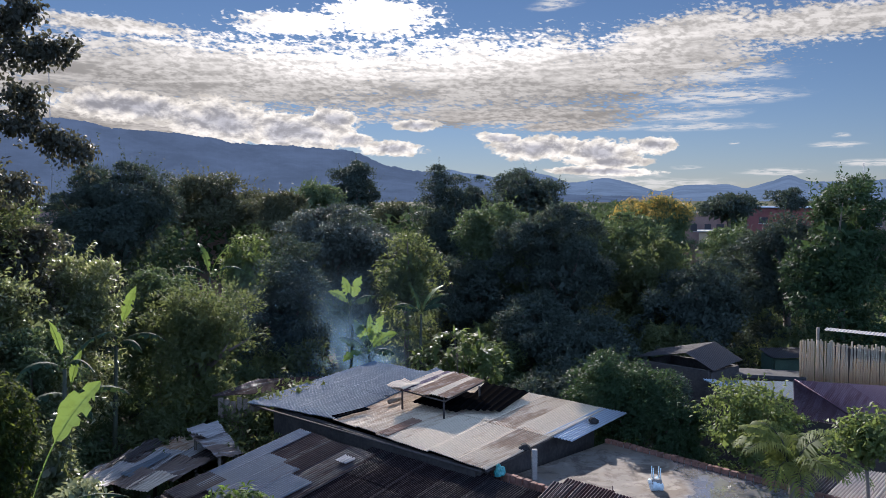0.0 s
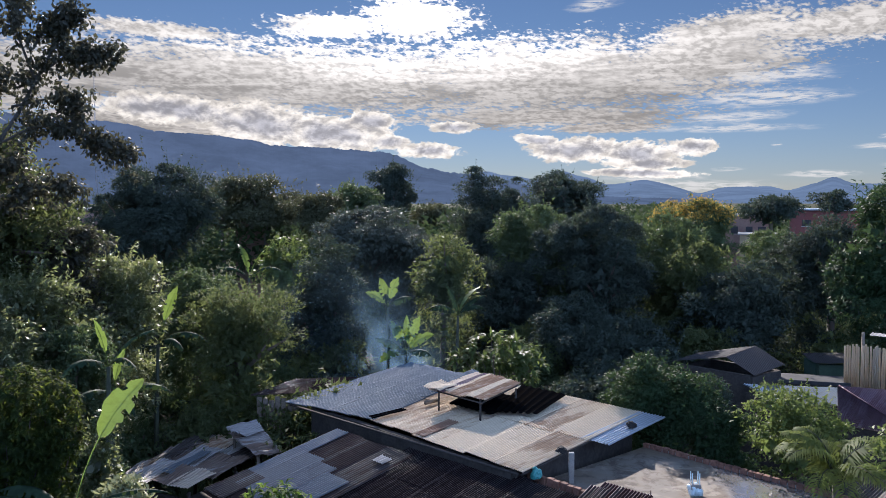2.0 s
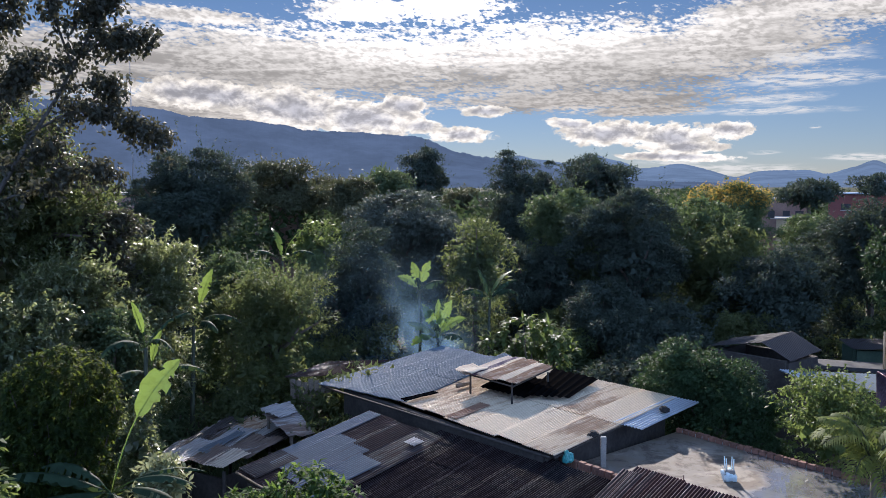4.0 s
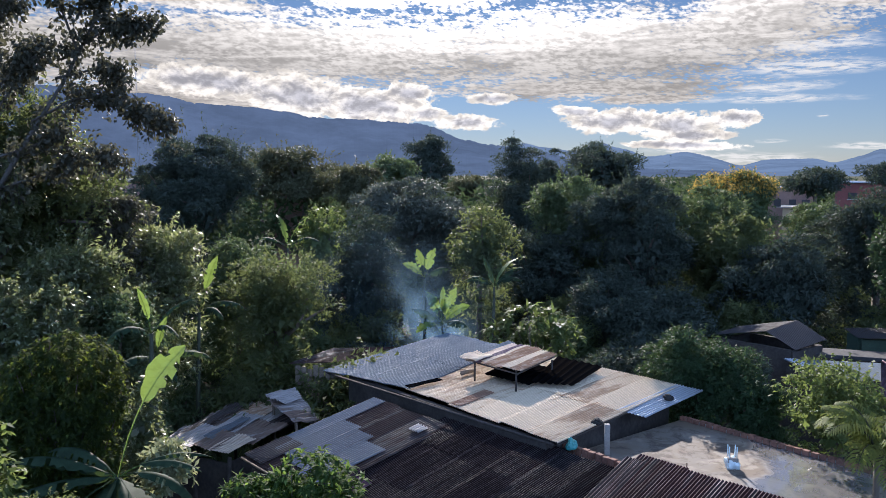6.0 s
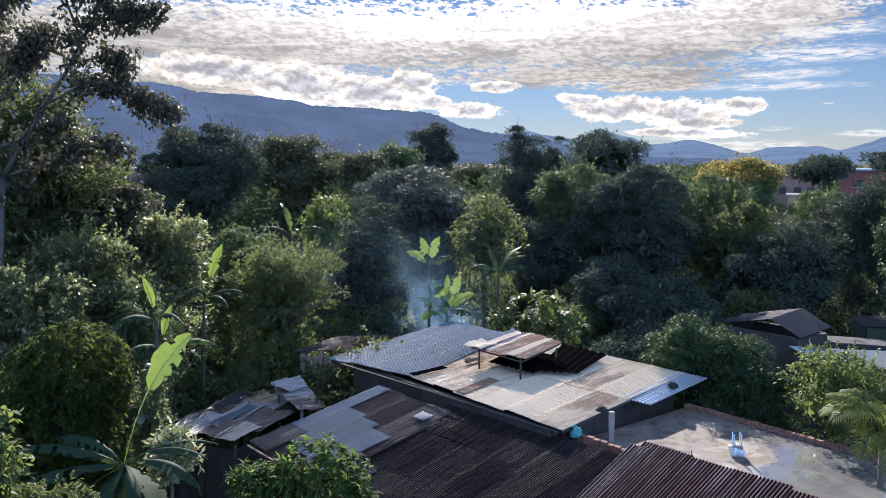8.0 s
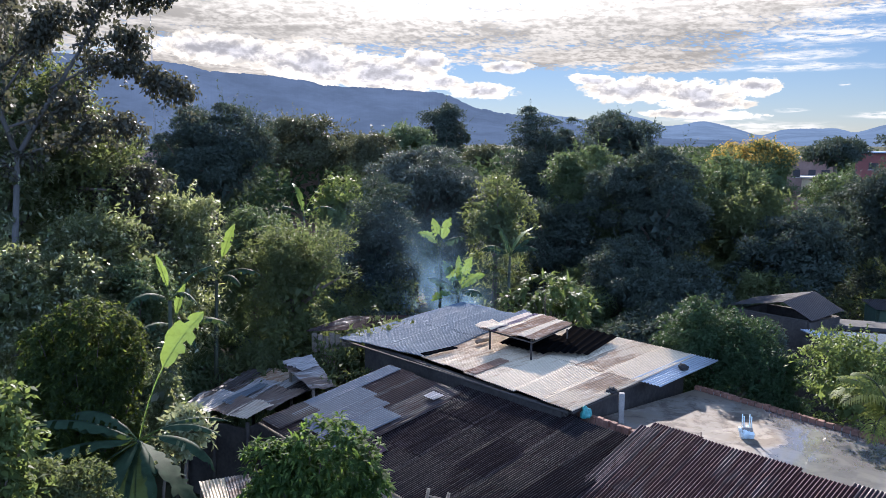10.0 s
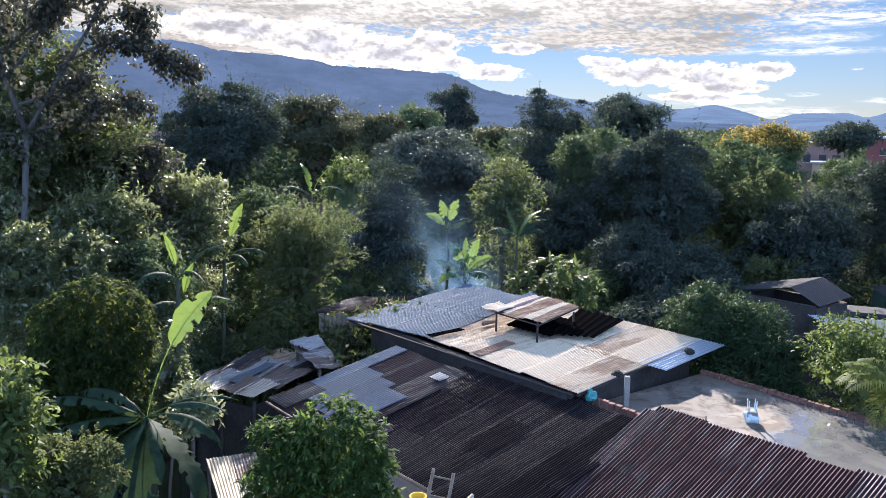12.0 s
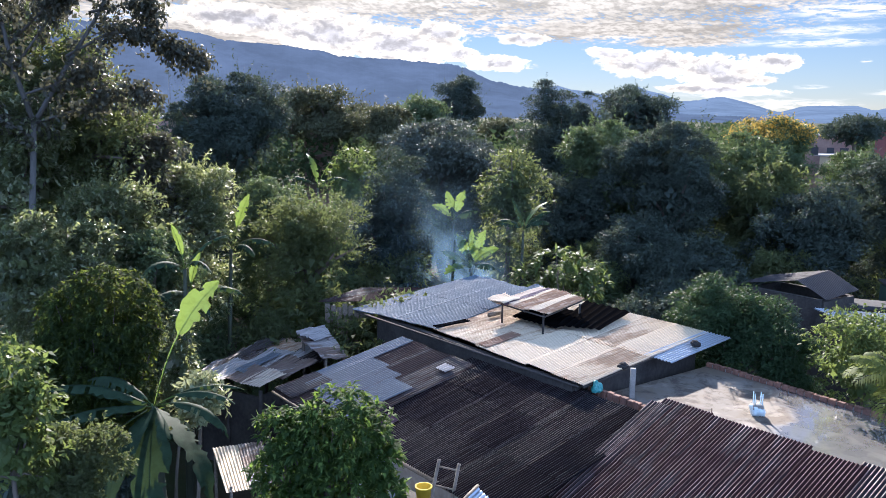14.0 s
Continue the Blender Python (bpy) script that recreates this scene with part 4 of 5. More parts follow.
# scrap-roofed shed at the foot of the garden
scrap = thing("scrap_shed", "ramshackle shed under torn overlapping scrap sheets", "shed", -6.4, 16.8, 0.0)
SCRAP = [(-7.85, 16.75, 1.95), (-5.9, 15.95, 2.0), (-4.75, 18.7, 2.25), (-7.0, 19.6, 2.2)]
k = random.Random(23)
for i, (u0, u1, v0, v1, m) in enumerate([(-.02, .3, .55, 1.02, scrap_sheet), (.28, .6, .6, 1.0, rusty_light), (.58, .8, .5, 1.04, scrap_sheet), (.78, 1.03, .56, .98, rusty), (.0, .36, .2, .64, scrap_sheet),
                                        (.34, .66, .24, .7, scrap_sheet), (.62, .98, .2, .62, scrap_sheet), (-.03, .26, -.03, .3, scrap_sheet), (.22, .5, -.05, .34, scrap_sheet), (.46, .78, .0, .3, scrap_sheet),
                                        (.74, 1.02, -.02, .28, rusty_light), (.15, .32, .3, .8, rusty), (.5, .62, .1, .56, zinc_pale)]):
    tilt = [(x + k.uniform(-.12, .12), y + k.uniform(-.12, .12), z + k.uniform(-.05, .07)) for x, y, z in SCRAP]
    sheet(scrap, tilt, u0, u1, v0, v1, m, 0.018 * i, seed=60 + i, name="scrap_sheet", warp=0.07, pitch=0.09, depth=0.02)
for px, py in ((-7.7, 16.85), (-6.9, 16.5), (-6.0, 16.1), (-7.0, 19.3), (-4.9, 18.6), (-5.4, 17.4)):
    beam("post", scrap, (px, py, -0.05), (px + 0.04, py, 2.0), 0.05, dark_wall)
wall("wall", scrap, (-7.7, 16.95), (-6.0, 16.25), 0, 1.8, dark_wall, 0.05)
wall("wall", scrap, (-6.0, 16.25), (-5.0, 18.5), 0, 1.85, dark_wall, 0.05)
lean_to = thing("lean_to", "small tilted lean-to of bent sheets on sticks", "shed", -5.2, 18.2, 0.0)
sheet(lean_to, [(-5.85, 18.35, 2.62), (-4.9, 17.3, 2.40), (-4.45, 17.85, 2.30), (-5.3, 19.0, 2.66)], 0, 1, 0, 1, scrap_sheet, seed=71, warp=0.06)
sheet(lean_to, [(-5.9, 18.4, 2.66), (-5.4, 17.9, 2.64), (-5.0, 18.4, 2.60), (-5.4, 19.1, 2.72)], 0, 1, 0, 1, scrap_sheet, 0.03, seed=72, warp=0.09)
for px, py in ((-5.7, 18.4), (-4.9, 17.5), (-4.6, 17.9), (-5.3, 18.8)):
    beam("post", lean_to, (px, py, -0.05), (px, py, 2.45), 0.04, old_wood)

# wooden lean-to behind the blue part of the roof
back_shed = thing("plank_shed", "dark plank shed with a rusty sheet roof", "shed", -4.6, 19.5, 0.0)
BACK = [(-5.75, 19.85, 3.12), (-4.45, 20.05, 3.14), (-3.3, 21.7, 3.20), (-4.95, 21.5, 3.18)]
sheet(back_shed, BACK, 0, 0.52, 0, 1, rusty, seed=81)
sheet(back_shed, BACK, 0.5, 1, 0, 1, rusty, 0.01, seed=82)
for i in range(9):
    wall("plank", back_shed, (-5.6 + i * 0.15, 19.95 + i * 0.022), (-5.47 + i * 0.15, 19.97 + i * 0.022), 0, 3.06 - 0.05 * (i % 3), old_wood, 0.03)

# low sheet over the yard, ladder, bucket
yard_roof = thing("yard_cover", "low corrugated sheet cover over the yard", "roof", -5.4, 13.4, 0.0)
sheet(yard_roof, [(-5.32, 12.57, 1.42), (-4.6, 12.95, 1.44), (-5.3, 14.35, 1.62), (-6.15, 13.95, 1.6)], 0, 0.52, 0, 1, zinc, seed=84, pitch=0.05, depth=0.018)
sheet(yard_roof, [(-5.32, 12.57, 1.42), (-4.6, 12.95, 1.44), (-5.3, 14.35, 1.62), (-6.15, 13.95, 1.6)], 0.5, 1, 0, 1, scrap_sheet, 0.012, seed=85, pitch=0.05, depth=0.018)
for px, py in ((-5.28, 12.7), (-4.7, 13.0), (-5.3, 14.25), (-6.05, 13.85)):
    beam("post", yard_roof, (px, py, -0.05), (px, py, 1.48), 0.035, old_wood)


ladder = thing("ladder", "weathered wooden ladder leaning on the eave", "ladder", -1.7, 12.0, 0.0)
foot_l, foot_r, head_l, head_r = Vector((-1.98, 11.22, 0.0)), Vector((-1.62, 11.15, 0.0)), Vector((-1.53, 11.88, 2.62)), Vector((-1.22, 11.92, 2.55))
beam("rail", ladder, foot_l, head_l, 0.032, old_wood)
beam("rail", ladder, foot_r, head_r, 0.032, old_wood)
for i in range(9):
    t = 0.08 + 0.11 * i
    beam("rung", ladder, foot_l.lerp(head_l, t), foot_r.lerp(head_r, t), 0.018, old_wood)

cover = thing("tin_lean_to", "small zinc lean-to roof against the front house", "roof", -0.9, 10.2, 0.0)
sheet(cover, [(-1.18, 9.30, 2.93), (-0.74, 8.70, 2.80), (-0.30, 9.42, 2.97), (-0.77, 9.97, 3.13)], 0, 1, 0, 1, zinc_bright, seed=86)
beam("edge_bar", cover, (-1.18, 9.30, 2.94), (-0.77, 9.97, 3.15), 0.025, old_wood)
for px, py in ((-1.10, 9.30), (-0.74, 8.80), (-0.38, 9.42), (-0.77, 9.88)):
    beam("post", cover, (px, py, -0.05), (px, py, 2.86), 0.035, old_wood)

yard_wall = thing("yard_wall", "grey rendered yard wall in front of the eave", "wall", -2.2, 12.0, 0.0)
wall("wall_body", yard_wall, (-3.0, 12.72), (-1.62, 11.5), 0, 1.98, render_wall, 0.18)
wall("coping", yard_wall, (-3.03, 12.75), (-1.6, 11.48), 1.985, 2.03, dark_wall, 0.24)


def make_bucket(x, y, z):
    prof = [(0.10, 0.0), (0.125, 0.24), (0.137, 0.24), (0.137, 0.26), (0.12, 0.26), (0.095, 0.012)]
    n, verts, faces = 20, [], []
    for r, h in prof:
        verts += [(x + r * math.cos(2 * math.pi * k / n), y + r * math.sin(2 * math.pi * k / n), z + h) for k in range(n)]
    for i in range(len(prof) - 1):
        faces += [(i * n + k, i * n + (k + 1) % n, (i + 1) * n + (k + 1) % n, (i + 1) * n + k) for k in range(n)]
    faces += [tuple(range(n))[::-1], tuple(range(5 * n, 6 * n))]
    root = thing("bucket", "bright yellow plastic bucket on the yard wall", "bucket", x, y, z)
    part("shell", mesh_of("shell", verts, faces, yellow_plastic, True), None, root)
    arc = [(x + 0.135 * math.cos(a), y, z + 0.24 - 0.10 * math.sin(a)) for a in [math.pi * k / 8 for k in range(9)]]
    part("handle", tubes("handle", [(arc, [0.005] * 9)], steel_mast, 5), None, root)


make_bucket(-1.73, 11.6, 2.03)

# flat concrete terrace beside the tin roof
E_WAY, C_WAY = Vector((0.69, -0.724, 0)), Vector((0.724, 0.69, 0))
T0 = Vector((0.86, 14.72, 0))
terrace = thing("terrace_house", "single storey house with flat concrete roof terrace", "house", 4.6, 13.5, 0.0)
turn = Matrix.Translation(T0) @ Matrix.Rotation(math.atan2(E_WAY.y, E_WAY.x), 4, "Z")
box("slab", (0, 0, 2.60), (8.2, 3.75, 2.75), terrace_mat, terrace, turn, 0.01, "stained wet concrete slab")
for lo, hi in (((0.1, 0.1), (8.1, 0.24)), ((0.1, 3.5), (8.1, 3.65)), ((0.1, 0.24), (0.24, 3.5)), ((7.95, 0.24), (8.1, 3.5))):
    box("wall", (*lo, 0), (*hi, 2.6), render_wall, terrace, turn, 0.005)

brick_mesh = None


def brick(parent, m):
    global brick_mesh
    if brick_mesh is None:
        bm = bmesh.new()
        box_bm(bm, (-0.068, -0.05, 0), (0.068, 0.05, 0.205), None, 0.008)
        brick_mesh = bpy.data.meshes.new("brick")
        bm.to_mesh(brick_mesh)
        bm.free()
        brick_mesh.materials.append(brick_mat)
    ob = new("brick", brick_mesh)
    ob.parent = parent
    ob.matrix_parent_inverse = Matrix.Translation(-Vector(parent.location))
    ob.matrix_basis = m


def brick_row(parent, length, y, start=0.0, gap=0.0, low=1.0):
    """Bricks stood on end in a row, uneven, some of them missing."""
    rnd = random.Random(int(length * 10))
    for i in range(int(length / 0.158)):
        if rnd.random() >= gap:
            brick(parent, turn @ pose(start + 0.08 + i * 0.158, y + rnd.uniform(-.012, .012), 2.752, rnd.uniform(-3, 3), rnd.uniform(-3, 3), rnd.uniform(-5, 5)) @ Matrix.Diagonal((1, 1, low * rnd.uniform(0.9, 1.06), 1)))


box("column_stub", (5.9, 3.3, 2.75), (6.12, 3.52, 3.0), post_mat, terrace, turn)
small_post = thing("concrete_post", "slim grey concrete post standing on the terrace", "post", 1.71, 14.91, 2.75)
box("shaft", (1.66, 14.86, 2.75), (1.76, 14.96, 3.33), post_mat, small_post)
stub = thing("column_stub", "concrete column stub wrapped in pale plastic with bare rebar", "column", 3.85, 14.41, 2.75)
box("concrete_core", (3.76, 14.32, 2.75), (3.94, 14.50, 2.96), post_mat, stub)
for dx, dy in ((-.06, -.06), (.06, -.06), (-.06, .06), (.06, .06)):
    beam("rebar", stub, (3.85 + dx, 14.41 + dy, 2.9), (3.85 + dx * 1.1, 14.41 + dy, 3.16), 0.011, clear_plastic)
wrap = lump("wrap", "", "", 3.85, 14.41, 2.75, 0.125, clear_plastic, 3, 1.05)
wrap.parent = stub
wrap.matrix_parent_inverse = Matrix.Translation(-Vector(stub.location))
lump("plastic_bag", "teal plastic bag knotted at the parapet corner", "bag", 1.02, 14.42, 3.0, 0.095, teal_plastic, 9, 1.3)
rod = thing("rebar_rod", "single bare rebar rod sticking out of the slab", "rod", 2.9, 13.6, 2.75)
beam("rod", rod, (2.9, 13.62, 2.74), (2.9, 13.62, 3.1), 0.012, iron)

# ---------------------------------------------------------------- houses further off
hut = thing("hut", "small grey hut with a gabled sheet roof", "hut", 8.0, 25.2, 0.0)
APEX_F, APEX_B = (7.49, 24.86, 3.25), (8.81, 26.10, 3.38)
sheet(hut, [(8.07, 23.93, 2.88), (9.34, 25.07, 3.0), APEX_B, APEX_F], 0, 1, 0, 1, hut_sheet, seed=101, pitch=0.08, depth=0.02)
sheet(hut, [APEX_F, APEX_B, (7.40, 27.25, 2.95), (6.10, 25.85, 2.92)], 0, 1, 0, 1, hut_sheet, seed=102, pitch=0.1)
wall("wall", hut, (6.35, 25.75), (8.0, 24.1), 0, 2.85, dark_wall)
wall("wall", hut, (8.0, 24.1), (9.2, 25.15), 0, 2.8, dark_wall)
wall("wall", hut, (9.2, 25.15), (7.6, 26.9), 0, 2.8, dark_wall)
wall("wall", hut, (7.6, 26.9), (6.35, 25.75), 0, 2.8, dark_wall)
pale = thing("pale_roof_shed", "low shed with a pale blue painted sheet roof", "shed", 9.2, 23.2, 0.0)
PALE = [(8.5, 22.5, 2.40), (10.3, 22.4, 2.40), (10.4, 23.75, 2.60), (7.75, 24.0, 2.60)]
for i in range(3):
    sheet(pale, PALE, i / 3, (i + 1) / 3 + 0.01, 0, 1, zinc_blue, 0.006 * (i % 2), seed=111 + i, pitch=0.06, depth=0.012)
sheet(pale, PALE, 0.0, 0.14, 0.55, 0.98, zinc_bright, 0.04, seed=113, label="bright new zinc sheet at the corner")
wall("wall", pale, (8.5, 22.6), (10.2, 22.5), 0, 2.32, dark_wall)
wall("wall", pale, (8.5, 22.6), (7.85, 23.9), 0, 2.4, dark_wall)
purple = thing("purple_roof_house", "house with a hipped dull purple corrugated roof", "house", 11.0, 20.6, 0.0)
sheet(purple, [(9.05, 20.65, 2.36), (10.45, 19.60, 2.36), (9.49, 21.56, 3.11), (9.43, 21.62, 3.12)], 0, 1, 0, 1, purple_sheet, seed=121, pitch=0.055, depth=0.02)
for i in range(4):
    sheet(purple, [(10.50, 19.62, 2.37), (14.6, 17.0, 2.37), (14.2, 20.0, 3.13), (9.50, 21.60, 3.12)], i / 4, (i + 1) / 4 + 0.01, 0, 1, purple_sheet, 0.006 * (i % 2) + 0.012, seed=123 + i, pitch=0.06, depth=0.01)
beam("ridge_cap", purple, (9.46, 21.6, 3.15), (10.47, 19.6, 2.40), 0.022, purple_sheet)
wall("wall", purple, (9.25, 20.75), (10.42, 19.85), 0, 2.32, dark_wall)
wall("wall", purple, (10.42, 19.85), (14.2, 17.4), 0, 2.3, dark_wall)

fence = thing("bamboo_fence", "tall screen of weathered upright bamboo slats", "fence", 13.0, 23.0, 0.0)
F0, F1 = Vector((10.85, 24.45, 0)), Vector((16.6, 19.4, 0))
wall("base_wall", fence, F0, F1, 0, 2.45, dark_wall)
slat_mesh = tubes("slat", [([(0, 0, 0), (0.004, 0, 0.7), (0, 0.004, 1.36)], [0.030, 0.029, 0.027])], bamboo, 6)
rnd = random.Random(8)
count = 122
for i in range(count):
    ob = new("slat", slat_mesh)
    ob.parent, ob.matrix_parent_inverse = fence, Matrix.Translation(-Vector(fence.location))
    at = F0.lerp(F1, (i + 0.5) / count) + Vector((0, 0, 2.42 + rnd.uniform(-.06, .03)))
    ob.matrix_basis = Matrix.Translation(at) @ Euler((rnd.uniform(-.02, .02), rnd.uniform(-.025, .025), rnd.uniform(0, 6))).to_matrix().to_4x4() @ Matrix.Diagonal((1, 1, rnd.uniform(.96, 1.03), 1))
balcony = thing("fence_roof", "thin sheet roof on posts behind the bamboo screen", "roof", 13.0, 24.0, 0.0)
sheet(balcony, [(11.55, 24.45, 4.02), (17.0, 19.75, 4.02), (17.25, 20.05, 4.05), (11.8, 24.8, 4.05)], 0, 1, 0, 1, scrap_sheet, seed=140, pitch=0.1, depth=0.015)
for i in range(4):
    p = Vector((11.4, 24.5, 0)).lerp(Vector((16.6, 20.0, 0)), i / 3)
    beam("post", balcony, p, p + Vector((0, 0, 4.1)), 0.05, old_wood)
wall("wall", balcony, (12.2, 25.4), (17.2, 21.2), 0, 3.4, dark_wall)

flat_shed = thing("flat_roof_shed", "low shed under a dark stained flat concrete roof", "shed", 10.1, 25.0, 0.0)
flat_turn = Matrix.Translation((10.1, 25.05, 0)) @ Matrix.Rotation(radians(-15), 4, "Z")
box("slab", (-1.1, -0.5, 2.48), (1.1, 0.5, 2.6), dark_slab, flat_shed, flat_turn, 0.012)
for lo, hi in (((-1.0, -0.42), (1.0, -0.32)), ((-1.0, 0.32), (1.0, 0.42)), ((-1.0, -0.32), (-0.9, 0.32)), ((0.9, -0.32), (1.0, 0.32))):
    box("wall", (*lo, 0), (*hi, 2.477), dark_wall, flat_shed, flat_turn, 0.005)
green_shed = thing("green_shed", "tiny dull green shed with a pale sheet roof", "shed", 11.5, 27.0, 0.0)
wall("wall", green_shed, (11.1, 26.9), (12.1, 26.75), 0, 2.66, green_wall)
wall("wall", green_shed, (11.1, 26.99), (11.15, 28.0), 0, 2.66, green_wall)
sheet(green_shed, [(10.95, 26.7, 2.72), (12.2, 26.5, 2.78), (12.3, 27.9, 2.86), (11.0, 28.1, 2.80)], 0, 1, 0, 1, hut_sheet, seed=145)

side_roof = thing("rusty_side_roof", "zinc and rusty sheet roof beside the palm", "roof", 7.6, 14.8, 0.0)
SIDE = [(6.15, 15.2, 2.15), (8.3, 12.9, 2.15), (9.6, 14.2, 2.8), (7.45, 15.9, 2.75)]
roof(side_roof, SIDE, 4, 1, [zinc_bright, rusty_light, rusty], 151)
wall("wall", side_roof, (6.3, 15.2), (8.3, 13.05), 0, 2.05, render_wall)
wall("wall", side_roof, (7.4, 15.7), (9.4, 14.0), 0, 2.6, render_wall)


def far_house(name, label, x, y, wide, deep, z0, h, mat, openings, roof_mat, heading=0.0):
    root = thing(name, label, "house", x, y, 0.0, "distant houses")
    turned = Matrix.Translation((x, y, 0)) @ Matrix.Rotation(radians(heading), 4, "Z")
    box("wall", (-wide / 2, 0, z0), (wide / 2, deep, h), mat, root, turned, 0.03)
    box("roof", (-wide / 2 - .2, -.25, h), (wide / 2 + .2, deep + .2, h + 0.16), roof_mat, root, turned, 0.02)
    for u, z, w, t in openings:
        win = box("window", (u - w / 2, -0.03, z), (u + w / 2, 0.02, z + t), dark_glass, root, turned, 0.004)
        box("window_frame", (u - w / 2 - .06, -0.06, z - .07), (u + w / 2 + .06, 0.0, z - .003), render_wall, win, turned, 0.004)


far_house("brick_house", "distant two storey brick house with small windows", 29.2, 90.2, 4.6, 5, 0, 6.4, pink_wall, [(-1.3, 4.4, .7, .8), (0.2, 4.4, .7, .8), (1.5, 4.3, .8, .9), (0.9, 3.0, .8, .9)], render_wall, -18)
far_house("yellow_house", "distant low house with a pale yellow wall", 28.4, 84.5, 3.4, 4, 0, 4.5, yellow_wall, [(0.6, 3.0, .7, .8)], render_wall, -18)
far_house("red_shed", "distant red walled building with a pale flat roof", 32.6, 78.6, 6.0, 6, 0, 7.1, red_wall, [(-1.5, 5.6, .8, .6)], zinc_bright, -22)
far_house("pink_house", "distant pink brick house between trees", -3.2, 75.0, 2.6, 5, 0, 6.5, pink_wall, [(-.5, 5.4, .4, .5), (.5, 5.4, .4, .5)], render_wall, 0)
far_house("brick_house", "distant brown brick house behind the tall tree", -27.3, 54.0, 3.2, 5, 0, 7.3, pink_wall, [(0, 6.2, .6, .6)], render_wall, 26)
far_house("brick_house", "distant brick house at the edge of town", 38.6, 71.0, 3.2, 5, 0, 6.9, pink_wall, [(-.5, 5.6, .6, .7)], red_wall, -28)
far_house("tile_roof_house", "distant house with a terracotta roof among trees", -17.0, 60.0, 2.4, 4, 0, 6.55, pink_wall, [(0, 5.9, .5, .4)], brick_mat, 14)


def mast(label, x, y, h):
    root = thing("radio_mast", label, "mast", x, y, 0.0)
    s = 0.45
    feet = [(x + s * math.cos(a), y + s * math.sin(a)) for a in (0.5, 2.6, 4.7)]
    for fx, fy in feet:
        beam("leg", root, (fx, fy, 0), (x + (fx - x) * .3, y + (fy - y) * .3, h), 0.07, steel_mast)
    for k in range(1, int(h / 5)):
        q = [Vector((x + (fx - x) * (1 - .7 * k * 5 / h), y + (fy - y) * (1 - .7 * k * 5 / h), k * 5)) for fx, fy in feet]
        for i in range(3):
            beam("brace", root, q[i], q[(i + 1) % 3] + Vector((0, 0, 2.5)), 0.035, steel_mast)


mast("thin steel radio mast on the plain", -173, 360.5, 64)
mast("short thin radio mast in the distance", 137.5, 266.6, 20)

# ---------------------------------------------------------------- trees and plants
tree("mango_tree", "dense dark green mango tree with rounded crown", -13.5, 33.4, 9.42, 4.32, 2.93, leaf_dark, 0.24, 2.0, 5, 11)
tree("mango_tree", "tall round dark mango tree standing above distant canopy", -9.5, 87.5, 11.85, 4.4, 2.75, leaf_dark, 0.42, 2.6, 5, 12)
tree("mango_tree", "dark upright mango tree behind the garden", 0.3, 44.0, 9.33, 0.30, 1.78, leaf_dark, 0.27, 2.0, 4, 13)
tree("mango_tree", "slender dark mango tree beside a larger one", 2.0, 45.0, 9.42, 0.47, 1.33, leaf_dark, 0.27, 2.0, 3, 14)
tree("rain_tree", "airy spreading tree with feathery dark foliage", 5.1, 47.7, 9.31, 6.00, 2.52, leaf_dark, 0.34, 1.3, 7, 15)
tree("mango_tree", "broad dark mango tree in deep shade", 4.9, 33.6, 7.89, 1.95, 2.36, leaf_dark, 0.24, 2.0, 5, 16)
tree("mango_tree", "dark green leafy tree with dense rounded crown", 2.5, 36.9, 7.75, 1.82, 2.03, leaf_mid, 0.3, 2.4, 5, 17)
tree("avocado_tree", "mid green leafy tree with glossy leaves", 8.1, 37.1, 7.42, 1.13, 2.27, leaf_mid, 0.3, 2.2, 6, 18)
tree("flowering_tree", "tree topped with bright yellow blossom", 11.7, 44.5, 7.97, 4.38, 2.25, leaf_mid, 0.34, 2.0, 6, 19, blossom=leaf_yellow)
tree("avocado_tree", "olive green tree with loose leafy crown", 8.9, 33.8, 6.04, 1.53, 2.02, leaf_olive, 0.28, 2.2, 6, 20)
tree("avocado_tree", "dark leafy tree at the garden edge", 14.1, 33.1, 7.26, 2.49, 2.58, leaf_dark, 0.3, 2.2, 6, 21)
tree("breadfruit_tree", "tall leafy green tree with uneven crown", 14.6, 29.6, 8.61, 3.08, 2.00, leaf_bush, 0.32, 2.0, 7, 22)
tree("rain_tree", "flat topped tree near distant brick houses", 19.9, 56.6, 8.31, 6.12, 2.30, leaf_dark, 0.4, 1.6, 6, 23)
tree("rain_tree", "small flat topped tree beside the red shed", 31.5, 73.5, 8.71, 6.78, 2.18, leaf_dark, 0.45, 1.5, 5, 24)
tree("silver_tree", "wide tree with pale silvery sunlit leaf tops", -5.4, 41.7, 7.41, 3.85, 3.27, leaf_silver, 0.34, 2.2, 8, 25)
tree("rain_tree", "spreading acacia-like tree with layered crown", -15.3, 58.0, 9.36, 5.44, 4.02, leaf_dry, 0.42, 1.7, 8, 26)
tree("rain_tree", "loose grey green tree in the distance", -10.8, 55.0, 8.37, 4.82, 2.43, leaf_dry, 0.4, 1.7, 6, 27)
tree("mango_tree", "small round green tree in the distance", -11.1, 71.1, 9.13, 5.67, 2.21, leaf_mid, 0.45, 2.2, 4, 28)
tree("rain_tree", "thin crowned tree far behind the garden", -18.4, 57.1, 8.61, 5.46, 1.88, leaf_dry, 0.42, 1.6, 5, 29)
tree("rain_tree", "low leafy tree before the pink house", -4.1, 69.9, 7.63, 5.41, 1.95, leaf_dry, 0.42, 1.7, 5, 30)
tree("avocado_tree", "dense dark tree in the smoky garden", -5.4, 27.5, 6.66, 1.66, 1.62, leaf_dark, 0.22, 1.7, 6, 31)
